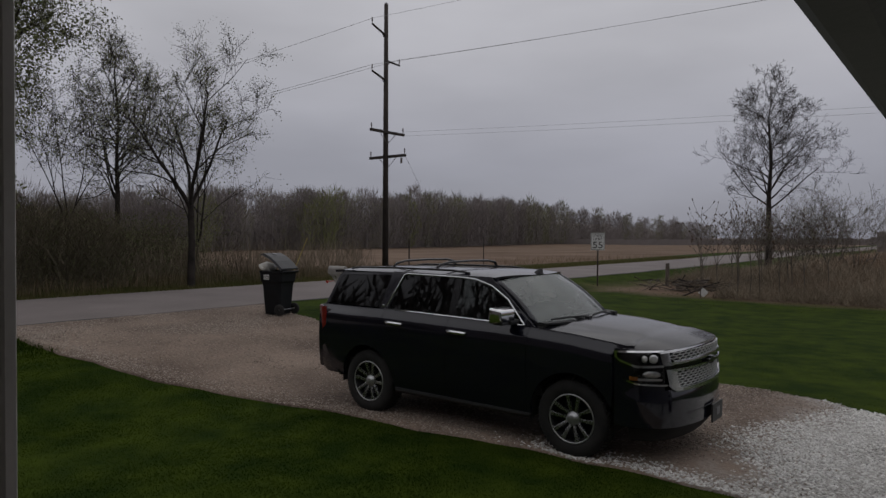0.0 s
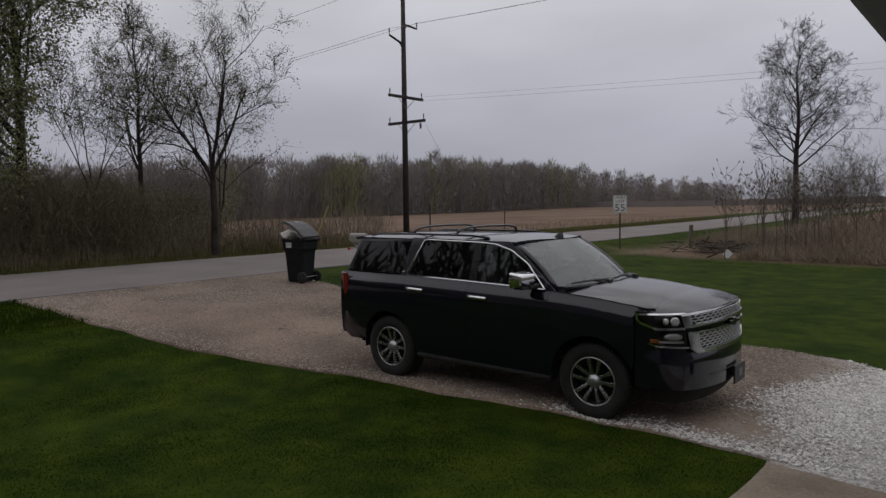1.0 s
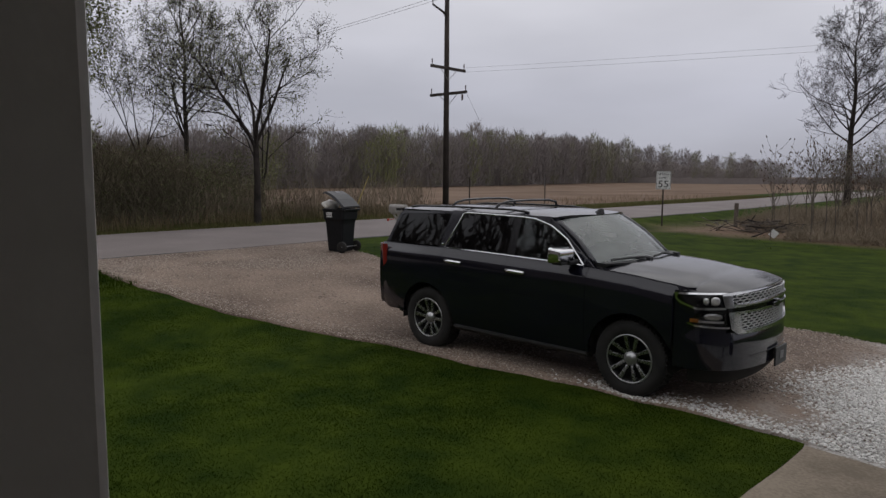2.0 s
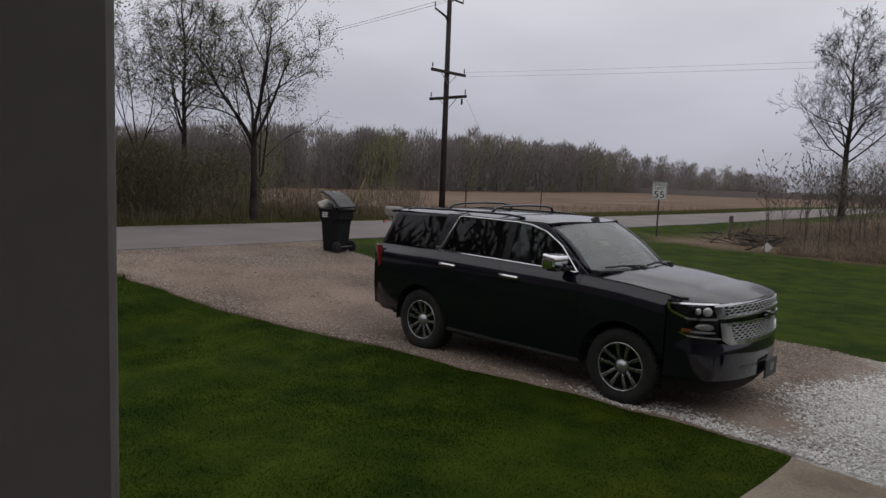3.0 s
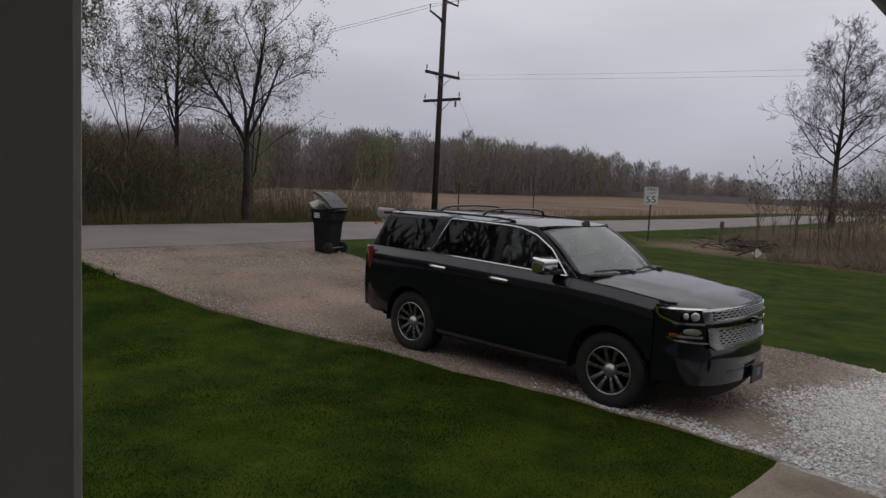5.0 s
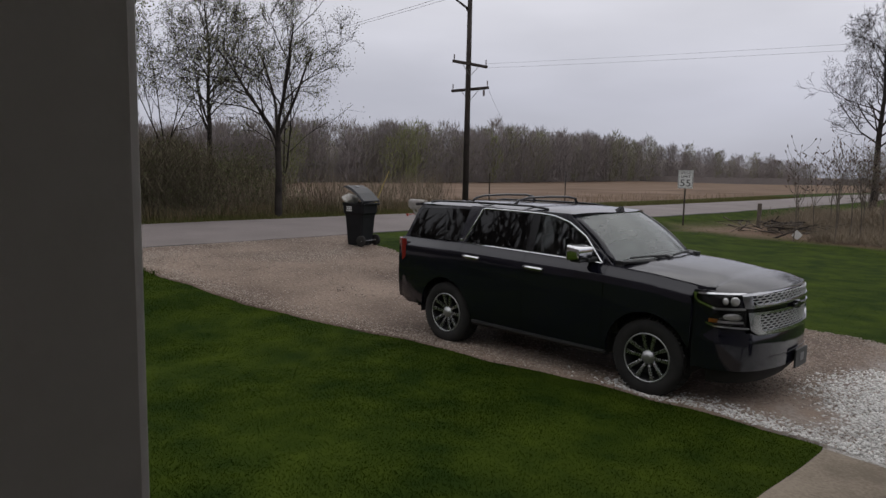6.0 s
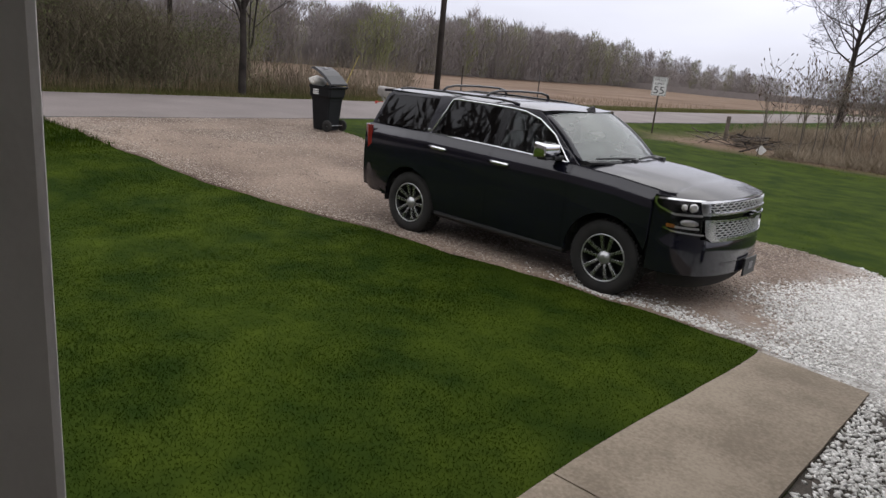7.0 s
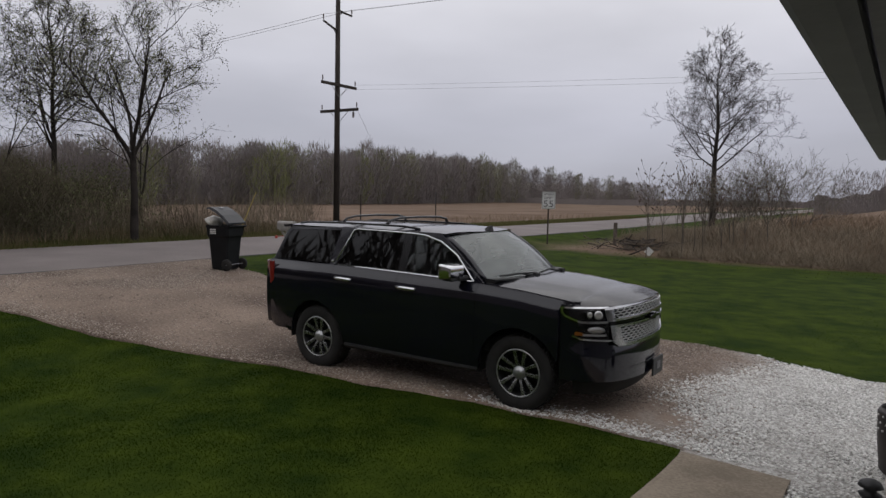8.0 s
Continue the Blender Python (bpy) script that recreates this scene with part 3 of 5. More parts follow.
def nose(s, out=0.0):
    """A point of the front's outline: s metres round it from the middle, to either side."""
    a = min(abs(s), _len[-1])
    y, x = np.interp(a, _len, [p[0] for p in FRONT]), np.interp(a, _len, [p[1] for p in FRONT])
    y2, x2 = np.interp(a + 0.03, _len, [p[0] for p in FRONT]), np.interp(a + 0.03, _len, [p[1] for p in FRONT])
    if a + 0.03 > _len[-1]:
        y2, x2 = y, x - 0.03
    t = Vector((x2 - x, y2 - y)).normalized()
    nx, ny = t.y, -t.x
    return x + nx * out, math.copysign(1, s) * (y + ny * out)


def outward(bm):
    """Turns the faces of a piece of the front away from the engine."""
    bm.normal_update()
    if sum(f.normal.dot(f.calc_center_median() - Vector((1.0, 0, f.calc_center_median().z))) for f in bm.faces) < 0:
        bmesh.ops.reverse_faces(bm, faces=bm.faces)
    return bm


def fascia(s0, s1, zs, outs, n=24, top=None):
    """A strip of the front between two places round it, with a height profile."""
    rows = []
    for s in np.linspace(s0, s1, n):
        row = []
        for z, o in zip(zs, outs):
            x, y = nose(s, o)
            zz = z + (top(s) if top else 0)
            row.append((x, y, zz))
        rows.append(row)
    bm = bmesh.new()
    sheet(bm, rows)
    return outward(bm)


def swell(z):
    """How far the front stands out from its outline at a height."""
    return float(np.interp(z, (0.43, 0.50, 0.60, 0.70, 0.745, 0.79, 0.86, 0.98, 1.08, 1.165, 1.20), (0.034, 0.036, 0.036, 0.034, 0.028, 0.014, 0.010, 0.008, 0.002, -0.018, -0.04)))


def band(side, s0, s1, low, high, lift, n=20, m=4):
    """A piece of the front between two curves, laid on its swell."""
    rows = []
    for q in np.linspace(s0, s1, n):
        lo, hi = low(abs(q)), high(abs(q))
        rows.append([(*nose(side * q, swell(z) * (1 - smooth_step(1.05, 1.29, abs(q))) + lift), z) for z in np.linspace(lo, hi, m + 1)])
    bm = bmesh.new()
    sheet(bm, rows)
    return outward(bm)


def hood_z(x, y):
    mid = float(np.interp(x, (0.9, 1.25, 1.6, 1.95, 2.2, 2.38, 2.5, 2.58), (1.375, 1.375, 1.355, 1.325, 1.285, 1.235, 1.18, 1.14)))
    edge = float(np.interp(x, (0.9, 1.5, 1.9, 2.2, 2.4, 2.6), (1.325, 1.288, 1.24, 1.19, 1.15, 1.12)))
    a = min(abs(y) / (float(plan(x)) - 0.085), 1)
    crease = 0.012 * smooth_step(0.62, 0.68, a)
    return edge + (mid - edge) * (1 - a ** 3.2) - float(crease) * (1 - a) * 2


def wheel(at, s):
    m = Matrix.Translation(at) @ (pose(0, 0, 0, 0, 0, 180) if s > 0 else Matrix())
    bm = bmesh.new()
    lathe(bm, ((0.235, 0.10), (0.235, -0.09), (0.262, -0.105), (0.262, -0.118), (0.247, -0.122), (0.238, -0.115), (0.225, -0.06), (0.22, 0.02), (0.05, 0.03), (0.0001, 0.03)), 40, m)
    w = part("wheel", bm, "alloy_dark", suv, "alloy wheel with five split spokes", True)
    bm = bmesh.new()
    lathe(bm, ((0.262, 0.115), (0.33, 0.132), (0.385, 0.125), (0.402, 0.10), (0.406, 0.05), (0.407, 0.0), (0.406, -0.05), (0.402, -0.10), (0.385, -0.125), (0.33, -0.135), (0.275, -0.126), (0.258, -0.112)), 56, m)
    for k in range(56):
        for yy in (-0.085, -0.03, 0.03, 0.085):
            a = 2 * math.pi * (k + (0.5 if yy in (-0.03, 0.085) else 0)) / 56
            box(bm, (0.010, 0.04, 0.026), m=m @ Matrix.Rotation(a, 4, "Y") @ Matrix.Translation((0.409, yy, 0)))
    part("tyre", bm, "rubber", w, "black all-season tyre", True)
    bm = bmesh.new()
    lathe(bm, ((0.262, -0.116), (0.260, -0.124), (0.252, -0.127), (0.246, -0.122), (0.242, -0.10)), 48, m)
    part("rim", bm, "alloy", w, "bright machined rim edge", True)
    for k in range(5):
        bm = bmesh.new()
        turn = m @ Matrix.Rotation(2 * math.pi * k / 5 - math.pi / 2 + 0.06, 4, "Y")
        for e in (-1, 1):
            rows = []
            for r, off, half, y in ((0.05, 0.022, 0.016, -0.080), (0.10, 0.034, 0.0155, -0.098), (0.16, 0.047, 0.018, -0.112), (0.21, 0.058, 0.021, -0.120), (0.248, 0.068, 0.028, -0.123)):
                o = e * off
                rows.append([turn @ Vector((r, y, o - half)), turn @ Vector((r, y, o + half)), turn @ Vector((r, y + 0.035, o + half)), turn @ Vector((r, y + 0.035, o - half))])
            sheet(bm, rows, close=True)
        bmesh.ops.recalc_face_normals(bm, faces=bm.faces)
        part("spoke", bm, "alloy_spoke", w, bevel=0.004)
    bm = bmesh.new()
    lathe(bm, ((0.075, -0.06), (0.07, -0.095), (0.058, -0.10), (0.05, -0.112), (0.03, -0.122), (0.0001, -0.124)), 24, m)
    part("centre_cap", bm, "alloy", w, "silver centre cap", True)
    for k in range(6):
        bm = bmesh.new()
        a = math.pi * k / 3 + 0.3
        rod(bm, m @ Vector((0.086 * math.cos(a), -0.05, 0.086 * math.sin(a))), m @ Vector((0.086 * math.cos(a), -0.09, 0.086 * math.sin(a))), 0.012, 0.009, 8)
        part("lug_nut", bm, "chrome", w)


suv = thing("suv", "black full-size SUV with chrome trim parked on the gravel drive", "car")
for s in (-1, 1):
    for nm, a, b in (("front_wing", 0.955, 2.12), ("front_door", -0.156, 0.95), ("rear_door", -1.194, -0.161), ("rear_wing", -2.46, -1.199)):
        p = part(nm, side_panel(a, b, s), "paint", suv, smooth=True, solid=0.03)
        if "door" in nm:
            x = {"front_door": 0.005, "rear_door": -0.985}[nm]
            z = 1.185 if nm == "front_door" else 1.21
            bm = bmesh.new()
            yo = s * (float(plan(x)) + 0.035)
            pipe(bm, [(x - 0.125, s * (float(plan(x)) - 0.01), z + 0.003), (x - 0.115, yo, z), (x - 0.05, yo + s * 0.012, z), (x + 0.05, yo + s * 0.012, z - 0.004), (x + 0.115, yo, z - 0.008), (x + 0.125, s * (float(plan(x)) - 0.01), z - 0.006)], 0.026, 10, 0.9)
            part("handle", bm, "chrome", p, "chrome door handle", True)
            bm = bmesh.new()
            bmesh.ops.create_uvsphere(bm, u_segments=12, v_segments=8, radius=0.022, matrix=Matrix.Translation((x - 0.01, s * (float(plan(x)) - 0.004), z - 0.062)) @ Matrix.Diagonal((1.8, 0.5, 0.7, 1)))
            part("keyhole", bm, "gloss_black", p, smooth=True)
    # Dark strips behind the door gaps, standing in for the shade in them.
    for a, b in ((0.90, 1.0), (-0.21, -0.11), (-1.25, -1.145)):
        bm = bmesh.new()
        sheet(bm, [[(x, s * (float(plan(x)) - tuck(z) - 0.022), z + side_top(x) - 1.36) for z in (side_low(x) + 0.02, 0.8, 1.0, 1.2, 1.26, 1.33)] for x in (a, b)], flip=s > 0)
        part("gap_backing", bm, "underbody", suv)
    # side windows and pillars
    rear_glass = [(-1.185, 1.372), (-0.2, 1.352), (-0.175, 1.805), (-0.965, 1.81)]
    front_glass = [(-0.085, 1.35), (0.85, 1.332), (0.79, 1.40), (0.60, 1.585), (0.36, 1.725), (0.12, 1.788), (-0.07, 1.80)]
    part("side_window", side_poly([(-2.36, 1.36), (-1.33, 1.375), (-1.205, 1.795), (-2.13, 1.765), (-2.19, 1.73)], s, 0.006), "glass_rear", suv, "dark privacy glass")
    part("side_window", side_poly(rear_glass, s, 0.006), "glass_rear", suv, "dark privacy glass")
    part("side_window", side_poly(front_glass, s, 0.006), "glass_front", suv, "tinted front door glass")
    part("pillar", side_poly([(-0.2, 1.34), (-0.085, 1.34), (-0.07, 1.815), (-0.175, 1.815)], s, 0.05, 0.002), "gloss_black", suv, "gloss black door pillar")
    part("pillar", side_poly([(-1.33, 1.345), (-1.19, 1.345), (-0.965, 1.83), (-1.21, 1.83)], s, 0.05, 0.004), "paint", suv, bevel=0.004)
    part("pillar", side_poly([(-2.43, 1.33), (-2.36, 1.345), (-2.19, 1.73), (-2.13, 1.765), (-1.2, 1.795), (-1.2, 1.835), (-2.17, 1.815), (-2.24, 1.76)], s, 0.05, 0.004), "paint", suv, bevel=0.004)
    part("pillar", side_poly([(0.85, 1.325), (1.03, 1.305), (0.62, 1.63), (0.44, 1.76), (0.33, 1.835), (-1.2, 1.845), (-1.2, 1.80), (-0.965, 1.812), (-0.07, 1.802), (0.12, 1.79), (0.36, 1.727), (0.60, 1.587), (0.79, 1.402)], s, 0.05, 0.004), "paint", suv, bevel=0.004)
    bm = bmesh.new()
    ring = [(-1.225, 1.362), (-0.7, 1.356), (-0.1, 1.346), (0.5, 1.334), (0.865, 1.326)]
    pipe(bm, [(x, s * (glass_y(x, z) + 0.008), z) for x, z in ring], 0.017, 8, 0.8)
    part("chrome_strip", bm, "chrome", suv, "chrome strip along the window line", True)
    bm = bmesh.new()
    ring = [(-1.225, 1.362), (-1.09, 1.62), (-0.99, 1.812), (-0.93, 1.822), (-0.4, 1.817), (-0.05, 1.81), (0.14, 1.796), (0.37, 1.733), (0.615, 1.592), (0.80, 1.405), (0.875, 1.33), (0.85, 1.322)]
    pipe(bm, [(x, s * (glass_y(x, z) + 0.008), z) for x, z in ring], 0.011, 8)
    part("chrome_strip", bm, "chrome", suv, "chrome window surround", True)
    # step under the doors
    bm = bmesh.new()
    sheet(bm, [[(x, s * y, z) for y, z in ((0.90, 0.395), (0.955, 0.40), (0.985, 0.392), (0.99, 0.365), (0.96, 0.33), (0.88, 0.32))] for x in np.linspace(-0.98, 0.98, 12)])
    bmesh.ops.recalc_face_normals(bm, faces=bm.faces)
    step = part("side_step", bm, "black_plastic", suv, "black side step", True, solid=0.02)
    # Pale strip laid on to draw the highlight along the step's top.
    bm = bmesh.new()
    box(bm, (1.9, 0.03, 0.008), (0, s * 0.955, 0.408))
    part("step_highlight", bm, "satin", step, "thin pale strip drawn as the step's highlight", bevel=0.003)
    # arch liners
    for c, r in ARCH:
        bm = bmesh.new()
        arc = [(c + (r + 0.015) * math.cos(a), AXLE_Z + 0.02 + (r + 0.015) * math.sin(a)) for a in np.linspace(-0.15, math.pi + 0.15, 20)]
        sheet(bm, [[(x, s * y, z) for y in (0.965, 0.8, 0.6)] for x, z in arc])
        part("arch_liner", bm, "underbody", suv, smooth=True)
    # mirror
    mx = 0.72 if s < 0 else 0.56
    bm = bmesh.new()
    bmesh.ops.create_cube(bm, size=1, matrix=Matrix.Translation((mx, s * 1.135, 1.445)) @ Matrix.Rotation(s * 0.15, 4, "Z") @ Matrix.Diagonal((0.16, 0.29, 0.18, 1)))
    for v in bm.verts:
        if v.co.x > mx:
            v.co.z = 1.445 + (v.co.z - 1.445) * 0.72
            v.co.y = s * 1.135 + (v.co.y - s * 1.135) * 0.86
    mir = part("mirror", bm, "chrome", suv, "chrome-capped door mirror", True)
    b = mir.modifiers.new("bevel", "BEVEL")
    b.width, b.segments = 0.026, 4
    bm = bmesh.new()
    box(bm, (0.10, 0.2, 0.05), (mx + 0.04, s * 1.0, 1.365))
    box(bm, (0.13, 0.22, 0.035), (mx, s * 1.12, 1.362))
    part("mirror_arm", bm, "black_plastic", mir, bevel=0.015)
    bm = bmesh.new()
    box(bm, (0.004, 0.21, 0.13), (mx - 0.078, s * 1.145, 1.445), Matrix.Rotation(s * 0.15, 4, "Z"))
    part("mirror_glass", bm, "chrome", mir)
    # lamps: a dark housing under a clear lens, with chrome lines above and below
    skin = band(s, 0.80, 1.292, lambda q: 0.77, lambda q: 1.196, 0.0, 22, 9)
    part("wing_nose", skin, "paint", suv, smooth=True, solid=0.02)
    up_hi = lambda q: float(np.interp(q, (0.86, 1.28), (1.180, 1.166)))
    up_lo = lambda q: float(np.interp(q, (0.84, 1.08, 1.24, 1.275), (1.046, 1.036, 1.092, 1.135)))
    lo_hi = lambda q: float(np.interp(q, (0.80, 1.04, 1.08, 1.16), (1.018, 1.012, 0.99, 0.897)))
    lo_lo = lambda q: float(np.interp(q, (0.80, 1.08, 1.16), (0.855, 0.864, 0.892)))
    lamp = part("headlight", band(s, 0.86, 1.275, up_lo, up_hi, 0.004, 20, 5), "gloss_black", suv, "clear headlight with dark housing and chrome lines", True)
    part("lower_housing", band(s, 0.80, 1.155, lo_lo, lo_hi, 0.004, 16, 4), "gloss_black", lamp, smooth=True)
    part("lens", band(s, 0.865, 1.27, up_lo, up_hi, 0.022, 18, 5), "glass_clear", lamp, smooth=True)
    part("lens", band(s, 0.805, 1.15, lo_lo, lo_hi, 0.022, 14, 4), "glass_clear", lamp, smooth=True)
    for nm_lo, nm_hi, a, b in ((lambda q: up_hi(q) - 0.004, lambda q: up_hi(q) + 0.012, 0.80, 1.29), (lambda q: up_lo(q) - 0.015, lambda q: up_lo(q) + 0.006, 0.82, 1.28), (lambda q: lo_lo(q) - 0.010, lambda q: lo_lo(q) + 0.006, 0.78, 1.165)):
        part("lamp_strip", band(s, a, b, nm_lo, nm_hi, 0.024, 24, 1), "chrome", lamp, "chrome light strip", True, solid=0.012)
    tipped = band(s, 1.262, 1.288, lambda q: 1.11 + 2.2 * (q - 1.262), lambda q: 1.172, 0.024, 4, 2)
    part("lamp_strip", tipped, "chrome", lamp, smooth=True, solid=0.01)
    for q0, z, r, wide in ((0.915, 1.108, 0.046, 0.045), (1.00, 1.105, 0.036, 0.03), (0.93, 0.955, 0.036, 0.09)):
        x, y = nose(s * q0, 0.010)
        x2, y2 = nose(s * q0, 0.03)
        d = Vector((x2 - x, y2 - y, 0)).normalized()
        turn = d.to_track_quat("Z", "Y").to_matrix().to_4x4()
        bm = bmesh.new()
        bmesh.ops.create_uvsphere(bm, u_segments=18, v_segments=10, radius=1.0, matrix=Matrix.Translation((x, y, z)) @ turn @ Matrix.Diagonal((wide, r, 0.014, 1)))
        part("reflector", bm, "lamp_bowl", lamp, "bright lamp reflector", True)
    part("lamp_tray", band(s, 0.83, 1.06, lambda q: 0.895, lambda q: 0.915, 0.008, 8, 1), "satin", lamp, "silver lamp tray", solid=0.01)
    part("side_marker", band(s, 1.06, 1.14, lambda q: 0.895, lambda q: 0.93, 0.010, 5, 1), "amber", lamp, "amber side marker", solid=0.006)
    # tail lamp
    bm = bmesh.new()
    sheet(bm, [[(x, s * y, z) for x, y in ((-2.31, 0.95), (-2.38, 0.945), (-2.47, 0.92), (-2.52, 0.86), (-2.53, 0.78))] for z in np.linspace(0.92, 1.33, 5)])
    bmesh.ops.recalc_face_normals(bm, faces=bm.faces)
    part("tail_lamp", bm, "tail_red", suv, "red tail lamp", True, solid=0.02)
    # roof rail
    bm = bmesh.new()
    pipe(bm, [(-2.05, s * 0.70, 1.855), (-1.9, s * 0.70, 1.875), (-1.2, s * 0.695, 1.888), (-0.3, s * 0.69, 1.885), (-0.05, s * 0.68, 1.86)], 0.014, 8)
    part("roof_rail", bm, "gloss_black", suv, "black roof rail", True)
    # seat
    for sx, n2 in ((0.15, "seat"), (-0.85, "seat")):
        bm = bmesh.new()
        box(bm, (0.55, 0.52, 0.16), (sx, s * 0.42, 0.85))
        box(bm, (0.16, 0.5, 0.68), (sx - 0.3, s * 0.42, 1.2), Matrix.Rotation(-0.2, 4, "Y"))
        box(bm, (0.1, 0.27, 0.2), (sx - 0.38, s * 0.42, 1.6))
        part(n2, bm, "leather", suv, "dark leather seat with headrest", bevel=0.05)

for x, cy in ((F_AXLE, 0.84), (R_AXLE, 0.84)):
    for s in (-1, 1):
        wheel((x, s * cy, 0.403), s)

bm = bmesh.new()
sheet(bm, [[(x + (0.0 if x > 1.2 else -0.10 * min(abs(y), 0.85) ** 2), y, hood_z(x, y)) for y in np.linspace(-(float(plan(x)) - 0.083), float(plan(x)) - 0.083, 27)] for x in np.r_[np.linspace(1.0, 2.1, 16)]], flip=False)
rows = []
for k in np.linspace(0, 1, 9):
    row = []
    for q in np.linspace(-1, 1, 27):
        xe, ye = nose(q * 1.33, -0.01)
        hw = float(plan(2.1)) - 0.083
        x, y = 2.1 + (xe - 2.1) * k, q * hw + (ye - q * hw) * k
        z0 = hood_z(2.1, q * hw)
        z1 = 1.226 - 0.052 * abs(q)
        row.append((x, y, z0 + (z1 - z0) * k ** 1.7))
    rows.append(row)
sheet(bm, rows)
bmesh.ops.remove_doubles(bm, verts=bm.verts, dist=0.002)
bmesh.ops.recalc_face_normals(bm, faces=bm.faces)
part("bonnet", bm, "paint_bonnet", suv, "black bonnet in slightly greyer paint", True, solid=0.02)
roof_front = lambda y: 0.60 - 0.33 * y * y
bm = bmesh.new()
rows = []
for k in np.linspace(0, 1, 26):
    row = []
    for q in np.linspace(-1, 1, 21):
        x0 = -2.24 + 0.06 * q * q
        ye = glass_y(-0.5, 1.835) + 0.006
        y = q * ye * (1 - 0.06 * (1 - k) ** 4)
        x = x0 + (roof_front(y) - x0) * k
        crown = 1.895 - 0.05 * max(0, (x - 0.0) / 0.6) ** 2 - 0.05 * max(0, (-1.2 - x) / 1.2) ** 2
        row.append((x, y, 1.83 + (crown - 1.83) * (1 - abs(q) ** 3)))
    rows.append(row)
sheet(bm, rows)
bmesh.ops.recalc_face_normals(bm, faces=bm.faces)
part("roof", bm, "paint", suv, "black roof with roof bars", True, solid=0.025)
for x in (-1.28, -0.55):
    bm = bmesh.new()
    pipe(bm, [(x - 0.02, -0.68, 1.89), (x, -0.62, 1.945), (x, -0.45, 1.972), (x, 0, 1.98), (x, 0.45, 1.972), (x, 0.62, 1.945), (x - 0.02, 0.68, 1.89)], 0.022, 8, 0.7)
    part("roof_bar", bm, "gloss_black", suv, "black roof cross bar", True)
bm = bmesh.new()
sheet(bm, [[(0.49 + 0.05 * k + a * 0.08 * (1 - 0.75 * k), w * 0.03 * (1 - 0.75 * k), 1.836 + 0.075 * k) for a, w in ((1.2, 0), (0.4, 1), (-1, 0.8), (-1, -0.8), (0.4, -1))] for k in (0, 0.35, 0.75, 1)], close=True)
bmesh.ops.contextual_create(bm, geom=[v for v in bm.verts if v.co.z > 1.908])
bmesh.ops.recalc_face_normals(bm, faces=bm.faces)
part("aerial_fin", bm, "gloss_black", suv, "black shark-fin aerial", True)
bm = bmesh.new()
sheet(bm, [[(-2.22 - 0.14 * k, y, 1.845 - 0.01 * k - 0.03 * abs(y) ** 3) for y in np.linspace(-0.72, 0.72, 11)] for k in (0, 0.5, 1)])
part("spoiler", bm, "paint", suv, smooth=True, solid=0.035)
# windscreen
bm = bmesh.new()
rows = []
for k in np.linspace(0, 1, 9):
    row = []
    for q in np.linspace(-1, 1, 17):
        yt, yb = q * 0.755, q * 0.865
        t = Vector((roof_front(yt) - 0.005, yt, 1.838 - 0.05 * abs(q) ** 3))
        b = Vector((1.22 - 0.30 * yb * yb, yb, 1.36 - 0.02 * abs(q) ** 2))
        p = t.lerp(b, k)
        row.append(p + Vector((0.03, 0, 0.02)) * math.sin(math.pi * k))
    rows.append(row)
sheet(bm, rows)
bmesh.ops.recalc_face_normals(bm, faces=bm.faces)
part("windscreen", bm, "glass_shield", suv, "raked windscreen", True)
for s in (-1, 1):
    bm = bmesh.new()
    pipe(bm, [rows[k][16 if s > 0 else 0] + Vector((-0.02, -s * 0.005, 0.004)) for k in range(9)], 0.035, 8)
    part("front_pillar", bm, "paint", suv, smooth=True)
bm = bmesh.new()
sheet(bm, [[(x0 - 0.30 * y * y, y, z) for y in np.linspace(-0.87, 0.87, 13)] for x0, z in ((1.16, 1.335), (1.26, 1.35), (1.34, 1.345))])
part("cowl", bm, "black_plastic", suv, smooth=True, solid=0.02)
for y0, y1 in ((-0.72, -0.12), (-0.02, 0.58)):
    bm = bmesh.new()
    pipe(bm, [(1.25 - 0.3 * y * y, y, 1.392 + 0.012 * math.sin((y - y0) * 5)) for y in np.linspace(y0, y1, 7)], 0.011, 6)
    rod(bm, (1.27, y1 - 0.05, 1.36), (1.225 - 0.3 * ((y0 + y1) / 2) ** 2, (y0 + y1) / 2, 1.405), 0.011)
    box(bm, (0.06, 0.07, 0.05), (1.27, y1 - 0.05, 1.37))
    part("wiper", bm, "black_plastic", suv, "black wiper arm")
# front end
arch = lambda q: 0.034 * (1 - min(abs(q) / 0.85, 1) ** 2)
grille = part("grille", band(1, -0.84, 0.84, lambda q: 0.80, lambda q: 1.17 + arch(q), -0.05, 30, 4), "gloss_black", suv, "black honeycomb grille with chrome frame", True, solid=0.02)
